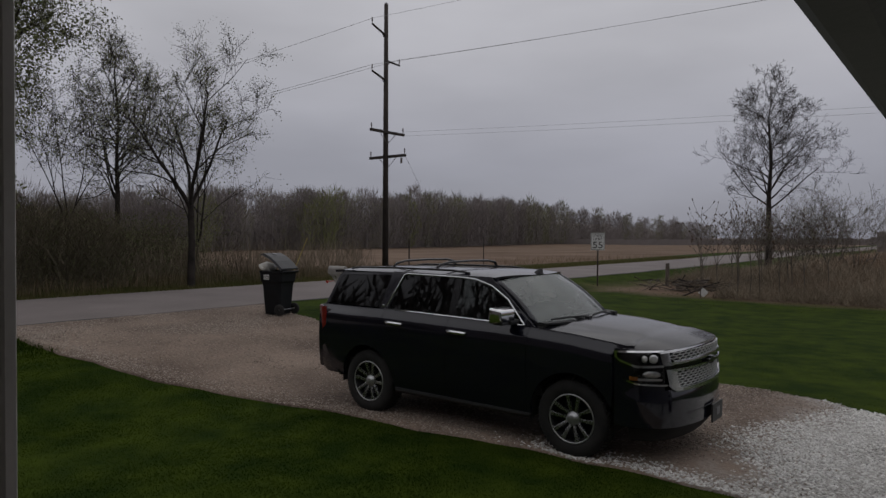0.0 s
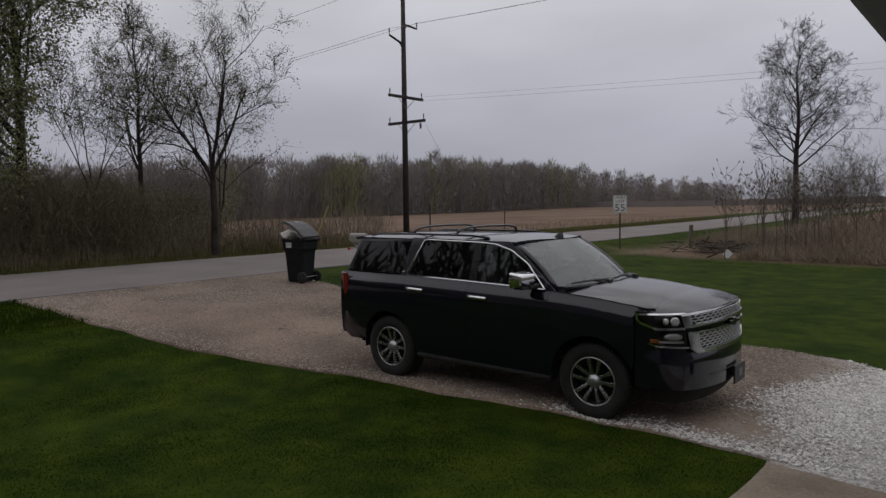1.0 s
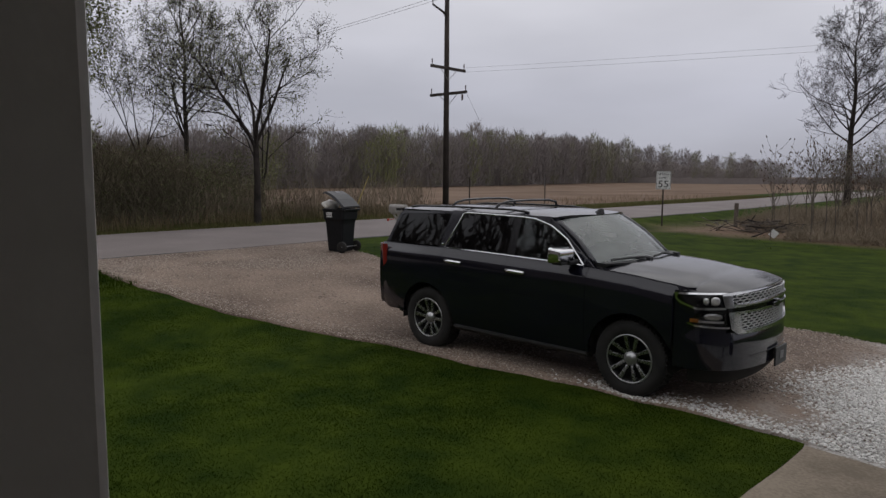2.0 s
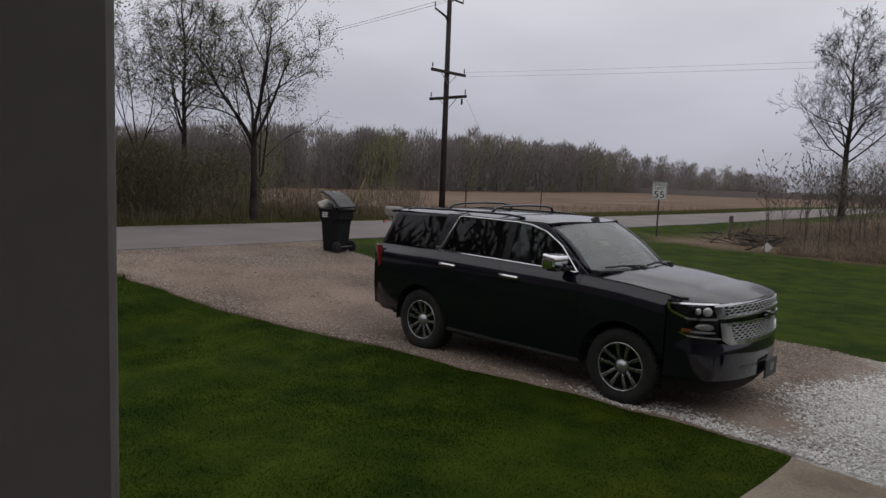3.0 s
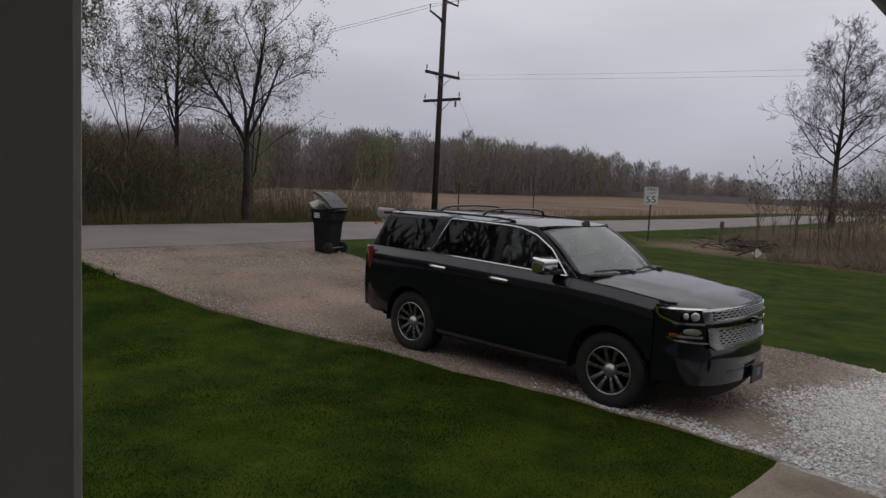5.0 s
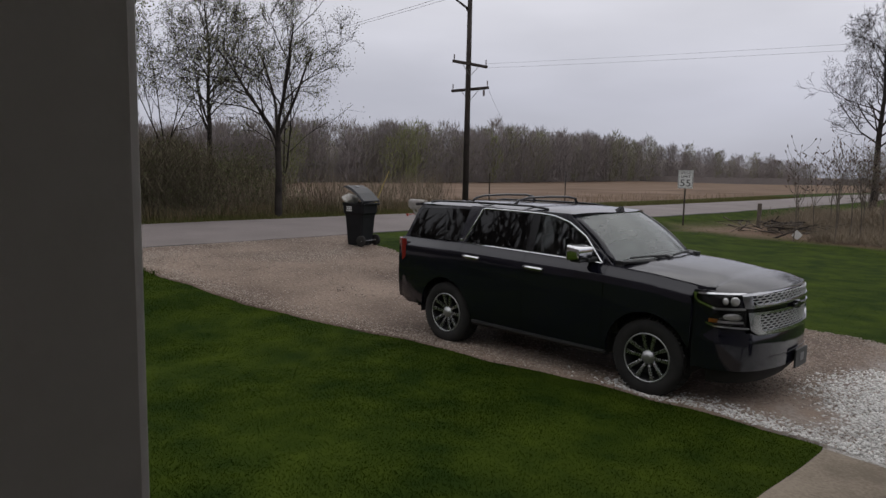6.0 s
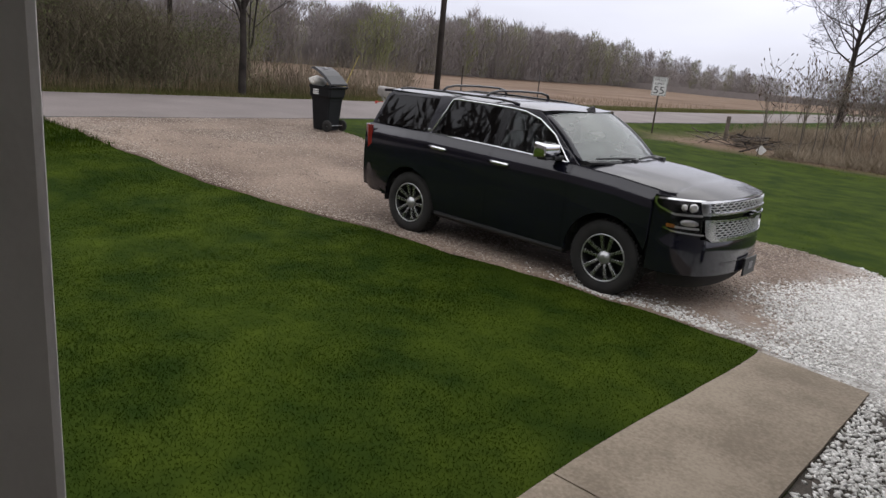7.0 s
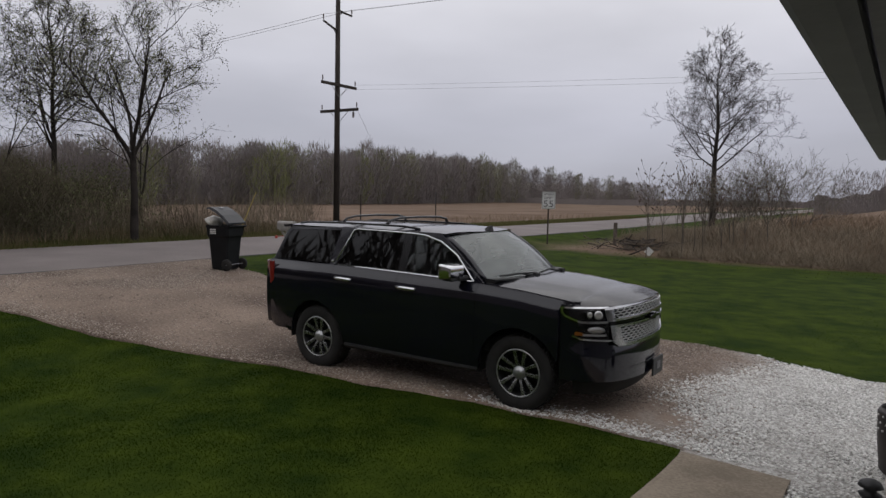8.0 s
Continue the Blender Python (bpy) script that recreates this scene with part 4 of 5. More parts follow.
for zc, hh, half, bow, rowsn in ((1.115, 0.040, 0.75, 0.8, 3), (0.900, 0.078, 0.67, 0.3, 6)):
    bm = bmesh.new()
    ch, cw = 2 * hh / rowsn, 0.094
    for r in range(rowsn):
        for c in range(-9, 10):
            q = (c + (0.5 if r % 2 else 0)) * cw
            if abs(q) > half - 0.03:
                continue
            zz = zc - hh + ch * (r + 0.5) + bow * arch(q)
            loop = []
            for du, dz in ((-0.5, 0), (-0.32, 0.5), (0.32, 0.5), (0.5, 0), (0.32, -0.5), (-0.32, -0.5)):
                u = q + du * cw
                x, y = nose(u, 0.006) if abs(u) > 1e-6 else (2.566, 0)
                loop.append(Vector((x, y, zz + dz * ch)))
            for a, b in zip(loop, loop[1:] + loop[:1]):
                d = b - a
                box(bm, (0.0055, d.length + 0.002, 0.012), (a + b) / 2, (d.to_track_quat("Y", "X").to_matrix().to_4x4()))
    part("honeycomb", bm, "satin", grille, "silver honeycomb bars")
for lo, hi, span, bow, lift, tone in ((1.160, 1.184, 0.85, 1.0, 0.026, "chrome"), (1.044, 1.076, 0.82, 0.7, 0.026, "chrome"), (1.006, 1.042, 0.80, 0.6, 0.012, "gloss_black"), (0.980, 1.004, 0.79, 0.5, 0.026, "chrome"), (0.786, 0.824, 0.69, 0.0, 0.024, "chrome")):
    bm = band(1, -span, span, lambda q: lo + bow * arch(q), lambda q: hi + bow * arch(q), lift, 34, 2)
    part("chrome_bar" if tone == "chrome" else "dark_bar", bm, "dull_chrome" if tone == "chrome" else tone, grille, "chrome grille bar" if tone == "chrome" else "gloss black bar", True, solid=0.03)
for s in (-1, 1):
    for rows in (((1.182, 0.745, 0.855), (1.10, 0.745, 0.84), (1.046, 0.735, 0.825)), ((1.002, 0.67, 0.795), (0.90, 0.655, 0.775), (0.84, 0.635, 0.765), (0.795, 0.58, 0.70))):
        bm = bmesh.new()
        sheet(bm, [[(*nose(s * q, swell(z) + 0.025), z) for q in np.linspace(a, b, 4)] for z, a, b in rows])
        part("chrome_surround", outward(bm), "dull_chrome", grille, "chrome grille surround", True, solid=0.03)
bm = bmesh.new()
box(bm, (0.03, 0.26, 0.04), (2.60, 0, 1.03))
box(bm, (0.032, 0.09, 0.08), (2.60, 0, 1.03))
part("badge", bm, "gloss_black", grille, "plain dark badge", bevel=0.008)
bm = band(1, -1.29, 1.29, lambda q: 0.43, lambda q: 0.80, 0.0, 52, 9)
bumper = part("front_bumper", bm, "paint", suv, "black front bumper", True, solid=0.03)
bm = fascia(-1.15, 1.15, (0.27, 0.36, 0.44), (-0.10, -0.03, 0.0), 36)
part("valance", bm, "underbody", bumper, "black lower valance", True, solid=0.03)
bm = fascia(-0.5, 0.5, (0.47, 0.56), (0.026, 0.04), 16)
part("lower_intake", bm, "gloss_black", bumper, smooth=True, solid=0.01)
bm = bmesh.new()
box(bm, (0.02, 0.34, 0.19), (2.635, 0.10, 0.47), Matrix.Rotation(0.0, 4, "Z"))
plate = part("number_plate", bm, "plate", bumper, "dark front plate with a plain pale shape", bevel=0.006)
bm = bmesh.new()
box(bm, (0.006, 0.11, 0.08), (2.647, 0.10, 0.475))
part("plate_mark", bm, "steel", plate, bevel=0.02)
# rear end and inside
bm = bmesh.new()
sheet(bm, [[(x, y, z) for y in np.linspace(-w, w, 9)] for x, z, w in ((-2.40, 0.5, 0.88), (-2.50, 0.75, 0.86), (-2.51, 1.1, 0.85), (-2.44, 1.36, 0.82), (-2.22, 1.82, 0.70))])
bmesh.ops.recalc_face_normals(bm, faces=bm.faces)
part("tailgate", bm, "paint", suv, smooth=True, solid=0.03)
bm = bmesh.new()
sheet(bm, [[(x, y, z) for y, x in ((-0.955, -1.95 - o * 0.1), (-0.95, -2.35 - o), (-0.88, -2.5 - o), (-0.6, -2.56 - o), (0, -2.58 - o), (0.6, -2.56 - o), (0.88, -2.5 - o), (0.95, -2.35 - o), (0.955, -1.95 - o * 0.1))] for z, o in ((0.44, -0.12), (0.52, -0.02), (0.62, 0.0), (0.78, 0.01), (0.84, -0.03))])
bmesh.ops.recalc_face_normals(bm, faces=bm.faces)
part("rear_bumper", bm, "paint", suv, smooth=True, solid=0.03)
bm = bmesh.new()
box(bm, (4.5, 1.5, 0.12), (0, 0, 0.42))
box(bm, (1.9, 1.8, 0.06), (0, 0, 0.39))
box(bm, (0.7, 1.1, 0.4), (2.0, 0, 0.62))
part("chassis", bm, "underbody", suv)
bm = bmesh.new()
box(bm, (3.5, 1.75, 0.06), (-0.7, 0, 0.62))
box(bm, (0.06, 1.8, 0.75), (1.05, 0, 0.95))
part("cabin_floor", bm, "leather", suv)
bm = bmesh.new()
sheet(bm, [[(x, y, z) for y in np.linspace(-0.86, 0.86, 9)] for x, z in ((0.62, 0.95), (0.60, 1.2), (0.66, 1.29), (0.85, 1.325), (1.1, 1.32))])
part("dashboard", bm, "leather", suv, "dark dashboard", True, solid=0.02)
bm = bmesh.new()
sw = Matrix.Translation((0.46, 0.42, 1.22)) @ Matrix.Rotation(radians(-62), 4, "Y")
rows = []
for a in np.linspace(0, 2 * math.pi, 24, endpoint=False):
    c = Vector((0.19 * math.cos(a), 0.19 * math.sin(a), 0))
    rows.append([sw @ (c + c.normalized() * 0.015 * math.cos(b) + Vector((0, 0, 0.015 * math.sin(b)))) for b in np.linspace(0, 2 * math.pi, 8, endpoint=False)])
sheet(bm, rows + rows[:1], close=True)
box(bm, (0.34, 0.03, 0.02), m=sw)
box(bm, (0.12, 0.14, 0.04), m=sw)
part("steering_wheel", bm, "leather", suv, "dark steering wheel", True)
# badges: plain chrome bars
for k, w in enumerate((0.035, 0.04, 0.04, 0.04, 0.035)):
    bm = bmesh.new()
    box(bm, (w, 0.01, 0.032), (0.60 + 0.062 * k, -(float(plan(0.6)) + 0.001), 0.80))
    part("badge_bar", bm, "steel", suv, "small dull badge bar", bevel=0.004)
bm = bmesh.new()
box(bm, (0.055, 0.008, 0.03), (-1.265, -(glass_y(-1.26, 1.40) + 0.008), 1.40))
part("badge_bar", bm, "chrome", suv, "small chrome badge", bevel=0.004)


# ---- trees ----
class Growth:
    """Collects tapered limbs and leaves of one tree."""

    def __init__(self, seed):
        self.r = np.random.default_rng(seed)
        self.limbs, self.tips = [], []

    def limb(self, p, d, length, r0, depth, bend=0.16, rise=0.06, kids=(3, 5), spread=0.75, shrink=0.62, twig=0.008, steps=5):
        pts, rad = [p], [r0]
        step = length / steps
        for k in range(steps):
            d = d + self.r.normal(0, bend, 3) + np.array([0, 0, rise])
            d /= np.linalg.norm(d)
            p = p + d * step
            pts.append(p)
            rad.append(r0 * (1 - 0.62 * (k + 1) / steps))
        self.limbs.append((np.array(pts), np.array(rad)))
        if depth == 0 or r0 < twig * 0.5:
            self.tips.append((pts[-1], d))
            self.tips.append((pts[-2], d))
            return
        n = self.r.integers(kids[0], kids[1] + 1)
        for k in range(n):
            f = 0.25 + 0.75 * (k + self.r.uniform(0.2, 0.9)) / n
            i = min(int(f * steps), steps - 1)
            q = pts[i] + (pts[i + 1] - pts[i]) * (f * steps - i)
            a = self.r.normal(size=3)
            a -= a @ d * d
            a /= np.linalg.norm(a)
            w = d * (1 - spread * 0.5) + a * spread
            w /= np.linalg.norm(w)
            self.limb(q, w, length * shrink * self.r.uniform(0.75, 1.15), max(r0 * (1 - 0.6 * f) * 0.62, twig), depth - 1, bend * 1.1, rise, kids, spread, shrink, twig, max(3, steps - 1))

    def wood(self, thick=0.0, thin=9.0):
        """The limbs whose foot is between two radii."""
        v, f, n = [], [], 0
        for pts, rad in self.limbs:
            if not thick <= rad[0] < thin:
                continue
            seg = 7 if rad[0] > 0.05 else 3
            a = np.linspace(0, 2 * np.pi, seg, endpoint=False)
            for i in range(len(pts)):
                d = pts[min(i + 1, len(pts) - 1)] - pts[max(i - 1, 0)]
                d = d / (np.linalg.norm(d) + 1e-9)
                s = np.cross(d, (0.31, 0.17, 0.93) if abs(d[2]) < 0.9 else (1, 0, 0))
                s /= np.linalg.norm(s)
                u = np.cross(s, d)
                v.append(pts[i] + rad[i] * (np.cos(a)[:, None] * s + np.sin(a)[:, None] * u))
                if i:
                    j = np.arange(seg)
                    f.append(np.stack([n - seg + j, n - seg + (j + 1) % seg, n + (j + 1) % seg, n + j], 1))
                n += seg
        return np.concatenate(v), np.concatenate(f)

    def leaves(self, per, size, reach):
        t = np.repeat(np.array([p for p, _ in self.tips]), per, 0)
        base = t + self.r.normal(0, reach, t.shape)
        way = self.r.normal(size=t.shape) + (0, 0, 0.2)
        way /= np.linalg.norm(way, axis=1)[:, None]
        side = np.cross(way, self.r.normal(size=t.shape))
        side /= np.linalg.norm(side, axis=1)[:, None]
        s = self.r.uniform(0.6, 1.3, len(t))[:, None] * size
        v = np.stack([base, base + way * s * 0.5 + side * s * 0.3, base + way * s, base + way * s * 0.5 - side * s * 0.3], 1).reshape(-1, 3)
        return v, np.arange(len(v)).reshape(-1, 4)


def tree(name, label, at, build, leaf=None, leaf_mat="bud", group="", heads=False, wood="bark"):
    g = Growth(build["seed"])
    build["shape"](g)
    root = thing(name, label, "tree", Matrix.Translation((at[0], at[1], float(height(*at)) - 0.05)), group)
    edge = max(0.012, max(rad[0] for _, rad in g.limbs) * 0.25)
    for nm, a, b in (("trunk", edge, 9.0), ("twig_mass", 0.0, edge)):
        ob = new(nm, np_mesh(nm, *g.wood(a, b), wood))
        ob.data.polygons.foreach_set("use_smooth", [True] * len(ob.data.polygons))
        ob.parent = root
        if nm == "twig_mass":
            tagged(ob, kind="stuff")
    if leaf:
        c = new("crown", np_mesh("crown", *g.leaves(*leaf), leaf_mat))
        c.parent = root
    if heads:
        bm = bmesh.new()
        for tip, way in g.tips[::2]:
            q = Vector(way).to_track_quat("Z", "Y").to_matrix().to_4x4()
            bmesh.ops.create_icosphere(bm, subdivisions=1, radius=1, matrix=Matrix.Translation(tip) @ q @ Matrix.Diagonal((0.02, 0.02, 0.07, 1)))
        tagged(part("seed_heads", bm, "seed", root, "dark rusty seed heads"), kind="stuff")
    return root


V = lambda *a: np.array(a, float)


def unit(*a):
    return V(*a) / np.linalg.norm(a)


def vase_tree(h, first, limbs, r, spread, depth=4):
    """A trunk that forks low into limbs that rise and spread."""
    def shape(g):
        g.limbs.append((np.array([V(0, 0, 0), V(0.03, 0.02, first * 0.5), V(0, 0, first)]), np.array([r * 1.25, r, r * 0.85])))
        for k in range(limbs):
            a = 2 * math.pi * k / limbs + g.r.uniform(-0.3, 0.3)
            o = spread * g.r.uniform(0.6, 1.1)
            g.limb(V(0, 0, first * g.r.uniform(0.82, 1.0)), unit(o * math.cos(a), o * math.sin(a), 1), (h - first) * g.r.uniform(0.72, 0.95), r * 0.55, depth, 0.09, 0.03, (3, 5), 0.62, 0.55, 0.008, 6)
        g.limb(V(0, 0, first * 0.95), unit(0.05, 0.02, 1), (h - first) * 0.92, r * 0.6, depth, 0.07, 0.04, (4, 5), 0.6, 0.52, 0.008, 6)
    return shape


def spire_tree(h, r, first, count, reach, depth=3, droop=0.05, stout=0.32, rise=0.3):
    """One stem to the top with limbs all the way."""
    def shape(g):
        n = 10
        pts = [V(0.12 * math.sin(k * 1.3) * k / n, 0.1 * math.cos(k * 1.7) * k / n, h * 0.93 * k / n) for k in range(n + 1)]
        g.limbs.append((np.array(pts), np.linspace(r, r * 0.08, n + 1)))
        for k in range(count):
            f = first + (0.98 - first) * (k + g.r.uniform(0, 1)) / count
            q = pts[int(f * n)] + (pts[min(int(f * n) + 1, n)] - pts[int(f * n)]) * (f * n % 1)
            a = g.r.uniform(0, 2 * math.pi)
            g.limb(q, unit(math.cos(a), math.sin(a), g.r.uniform(rise, rise + 0.8) + 0.8 * f), reach * (1.1 - 0.65 * f) * g.r.uniform(0.7, 1.1), r * stout * (1.1 - f) + 0.012, depth, 0.13, droop, (3, 5), 0.7, 0.55, 0.008, 5)
    return shape


tree("tree", "budding roadside tree forking low into rising limbs", (-17.2, 6.15), {"seed": 11, "shape": vase_tree(7.5, 3.1, 5, 0.12, 0.55, 4)}, (4, 0.052, 0.12))
tree("tree", "thin bare tree standing in the thicket", (-23.8, 6.8), {"seed": 5, "shape": spire_tree(10.6, 0.15, 0.34, 34, 3.0)}, (2, 0.06, 0.15))
tree("tree", "tall tree with small young leaves beside the road", (-20.6, 1.2), {"seed": 23, "shape": spire_tree(15.5, 0.2, 0.22, 34, 4.6)}, (12, 0.10, 0.25), "bud_dark")
tree("tree", "leaning young tree at the thicket's edge", (-19.2, -1.8), {"seed": 31, "shape": spire_tree(12, 0.16, 0.2, 30, 3.6)}, (12, 0.10, 0.25), "bud_dark")
tree("tree", "slender bare sapling in the thicket", (-22.5, 4.2), {"seed": 37, "shape": vase_tree(7.2, 2.6, 4, 0.055, 0.35, 4)}, (2, 0.07, 0.15))
tree("tree", "bare sapling in the thicket", (-22.0, 9.4), {"seed": 41, "shape": vase_tree(6.4, 1.6, 3, 0.08, 0.3, 3)}, (2, 0.1, 0.15))
tree("tree", "large bare tree in the rough grass", (-5.85, 40.3), {"seed": 8, "shape": spire_tree(11.7, 0.24, 0.34, 36, 4.3, 4, 0.05, 0.26, 0.05)})
for k, (x, y, h) in enumerate(((-3.45, 18.9, 3.5), (-3.1, 19.7, 3.0), (-2.2, 19.2, 3.3), (-1.95, 20.0, 3.6), (-1.5, 19.4, 2.9), (-2.7, 21.0, 3.4), (-0.8, 21.3, 3.2), (-3.9, 20.6, 2.7), (-3.0, 22.4, 3.5), (-2.3, 23.1, 3.3), (-1.2, 22.6, 3.0), (-0.2, 20.4, 2.6), (-1.0, 20.2, 2.4), (-3.6, 23.6, 3.4), (0.2, 22.8, 3.1))):
    tree("sapling", "bare sumac sapling with upturned branch ends", (x, y), {"seed": 60 + k, "shape": vase_tree(h, h * 0.45, 4, 0.020, 0.42, 1)}, group="sumac saplings", heads=True, wood="grey_wood")
for k, (x, y, h, s) in enumerate(((-2.6, 30, 3.3, 0.6), (-0.9, 30.5, 3.7, 0.6), (0.4, 29.6, 3.2, 0.7), (-3.9, 31, 2.9, 0.6), (-1.7, 31.5, 3.4, 0.7))):
    tree("bush", "bare multi-stemmed bush with fine grey twigs", (x, y), {"seed": 80 + k, "shape": vase_tree(h, 0.25, 8, 0.045, s, 3)}, (1, 0.05, 0.1), group="bare bushes", wood="grey_wood")

# ---- thickets and woods ----


def thicket(name, n, x, y, tall, lengths, width, mat, label, lean=0.3, top=None):
    """Fine upright twigs filling a strip, denser near the ground."""
    px, py = rng.uniform(*x, n), rng.uniform(*y, n)
    roof = tall * (0.72 + 0.55 * patch(px, py, 0.35, 21)) * (top(px, py) if top else 1)
    pz = height(px, py) + roof * rng.uniform(0, 1, n) ** 1.3 * 0.85
    way = np.stack([rng.normal(0, lean, n), rng.normal(0, lean, n), rng.uniform(0.4, 1, n)], 1)
    way /= np.linalg.norm(way, axis=1)[:, None]
    v, f = slivers(rng, np.stack([px, py, pz], 1), way, rng.uniform(*lengths, n), rng.uniform(*width, n))
    stuff(name, v, f, mat, label, "brush")


thicket("thicket", 120000, (-27, -18.2), (-22, 4.6), 4.2, (0.3, 1.2), (0.006, 0.024), "thicket", "dark leafless thicket along the road", 0.45)
thicket("thicket", 40000, (-30, -21), (4.0, 9.0), 3.4, (0.3, 1.2), (0.006, 0.024), "thicket", "dark leafless thicket behind the road", 0.45)
thicket("thicket_leaves", 70000, (-27, -18.4), (-22, 9), 4.4, (0.06, 0.13), (0.03, 0.06), "bud_dark", "sparse young leaves in the thicket", 0.9)
thicket("reeds", 2600, (-20.5, -18.5), (5, 17), 1.5, (0.5, 1.3), (0.012, 0.03), "bramble", "dry brown reed stems beyond the road", 0.16)
thicket("brambles", 90000, (-3.1, 22), (19.0, 30), 1.3, (0.25, 0.8), (0.008, 0.024), "bramble", "tangled brown brambles and dead weeds", 0.6, lambda a, b: 0.12 + 0.95 * smooth_step(18.8, 26.0, b + 0.8 * np.sin(a * 0.9)))
thicket("dead_weeds", 34000, (-1.5, 26), (20.5, 46), 1.35, (0.25, 0.8), (0.012, 0.035), "straw", "tan dead weeds behind the brambles", 0.5, lambda a, b: 0.4 + 0.6 * smooth_step(20, 27, b))
thicket("low_brush", 9000, (-6.0, -3.0), (22.6, 30), 0.6, (0.25, 0.8), (0.012, 0.03), "bramble", "low brown weeds beside the fence post", 0.4)


def woods(name, rows, per, mat, label, width=(0.05, 0.17)):
    """Bare woodland seen from far: stems and a haze of twigs under an uneven outline."""
    verts, faces, n0 = [], [], 0
    for x, y, h, spread in rows:
        g = float(height(x, y))
        k = per
        u = rng.uniform(0, 1, k)
        z = h * (0.02 + 0.90 * u ** 0.8)
        rad = spread * (0.35 + 0.65 * np.sin(np.pi * np.clip(u, 0.05, 0.97)))
        a = rng.uniform(0, 6.28, k)
        rr = rad * np.sqrt(rng.uniform(0, 1, k))
        base = np.stack([x + rr * np.cos(a), y + rr * np.sin(a), g + z], 1)
        way = np.stack([np.cos(a) * 0.4, np.sin(a) * 0.4, np.ones(k)], 1) + rng.normal(0, 0.25, (k, 3))
        way /= np.linalg.norm(way, axis=1)[:, None]
        lens = rng.uniform(0.05, 0.15, k) * h
        v, f = slivers(rng, base, way, lens, rng.uniform(*width, k) * h / 11)
        t = np.array([[x, y, g - 0.5]])
        v2, f2 = slivers(rng, t, np.array([[0.02, 0.02, 1.0]]), np.array([h * 0.95]), np.array([0.16]))
        verts += [v, v2]
        faces += [f + n0, f2 + n0 + len(v)]
        n0 += len(v) + len(v2)
    stuff(name, np.concatenate(verts), np.concatenate(faces), mat, label, "woods")


def wood_line(count, depth, seed, keep):
    """Trees along the far edge of the field, which draws away to the north."""
    r = np.random.default_rng(seed)
    rows = []
    for k in range(count):
        t = r.uniform(0, 1)
        x, y = np.interp(t, (0, 0.25, 0.5, 0.7, 0.85, 1), (-95, -105, -105, -120, -140, -120)), np.interp(t, (0, 0.25, 0.5, 0.7, 0.85, 1), (-30, 40, 95, 165, 260, 420))
        b = r.uniform(0, 1) ** 1.6 * depth
        h = np.interp(t, (0, 0.25, 0.5, 0.7, 0.85, 1), (11, 10.8, 13.8, 17.0, 18.8, 11.0)) * r.uniform(0.68, 1.06) * (1.12 if r.uniform() < 0.1 else 1)
        if r.uniform() < keep(t):
            rows.append((x - b, y + b * 0.4, h, r.uniform(2.0, 3.6)))
    return rows


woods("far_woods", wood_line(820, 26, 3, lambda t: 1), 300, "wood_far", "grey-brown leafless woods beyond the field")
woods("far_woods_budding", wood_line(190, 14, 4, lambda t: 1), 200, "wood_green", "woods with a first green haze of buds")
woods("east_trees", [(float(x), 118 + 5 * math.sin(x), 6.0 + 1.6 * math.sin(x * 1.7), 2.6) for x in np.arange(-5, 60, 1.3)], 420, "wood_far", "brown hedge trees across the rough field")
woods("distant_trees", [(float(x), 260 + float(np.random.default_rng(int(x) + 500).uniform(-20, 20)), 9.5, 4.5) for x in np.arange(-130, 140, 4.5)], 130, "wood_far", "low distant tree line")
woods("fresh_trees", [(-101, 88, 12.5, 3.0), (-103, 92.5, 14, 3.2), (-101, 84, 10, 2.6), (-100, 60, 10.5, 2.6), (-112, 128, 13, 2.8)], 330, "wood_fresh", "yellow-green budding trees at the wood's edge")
# a solid belt of undergrowth inside the woods
bm = bmesh.new()
belt = [(-98 - 4, -40), (-112, 40), (-112, 95), (-128, 165), (-150, 260), (-132, 420)]
line = [(np.interp(t, range(6), [p[0] for p in belt]), np.interp(t, range(6), [p[1] for p in belt])) for t in np.linspace(0, 5, 160)]
sheet(bm, [[(x - o, y, float(height(x, y)) - 1 + z * (float(np.interp(y, (-40, 40, 95, 165, 260, 420), (7.5, 7.5, 8.5, 10.5, 11.5, 7.0))) + 2.2 * noise.noise((x * 0.11, y * 0.11, 2)) + 1.2 * noise.noise((x * 0.5, y * 0.5, 7)))) for o, z in ((0, 0), (0.3, 0.5), (1.5, 0.9), (4, 1.05), (9, 0.9))] for x, y in line])
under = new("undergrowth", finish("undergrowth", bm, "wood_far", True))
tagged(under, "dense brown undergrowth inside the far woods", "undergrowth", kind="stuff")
bm = bmesh.new()
sheet(bm, [[(x, 272 + 6 * noise.noise((x * 0.05, 0, 0)), z * (3.4 + 0.8 * noise.noise((x * 0.4, 3, 0)) + 0.6 * noise.noise((x * 1.7, 3, 0))) + float(height(x, 270)) - 1) for z in (0, 0.6, 1)] for x in np.arange(-150, 160, 0.7)])
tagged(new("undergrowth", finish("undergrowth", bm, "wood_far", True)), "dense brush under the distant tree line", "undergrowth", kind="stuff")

# unseen woods to the south and along the road, added to darken car reflections
rs = np.random.default_rng(9)
woods("south_woods", [(float(x), -27 - float(rs.uniform(0, 12)), float(rs.uniform(15, 21)), 3.4) for x in np.arange(-90, 60, 1.3)], 130, "wood_far", "unseen bare woods added behind the house for car reflections", (0.1, 0.3))
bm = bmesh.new()
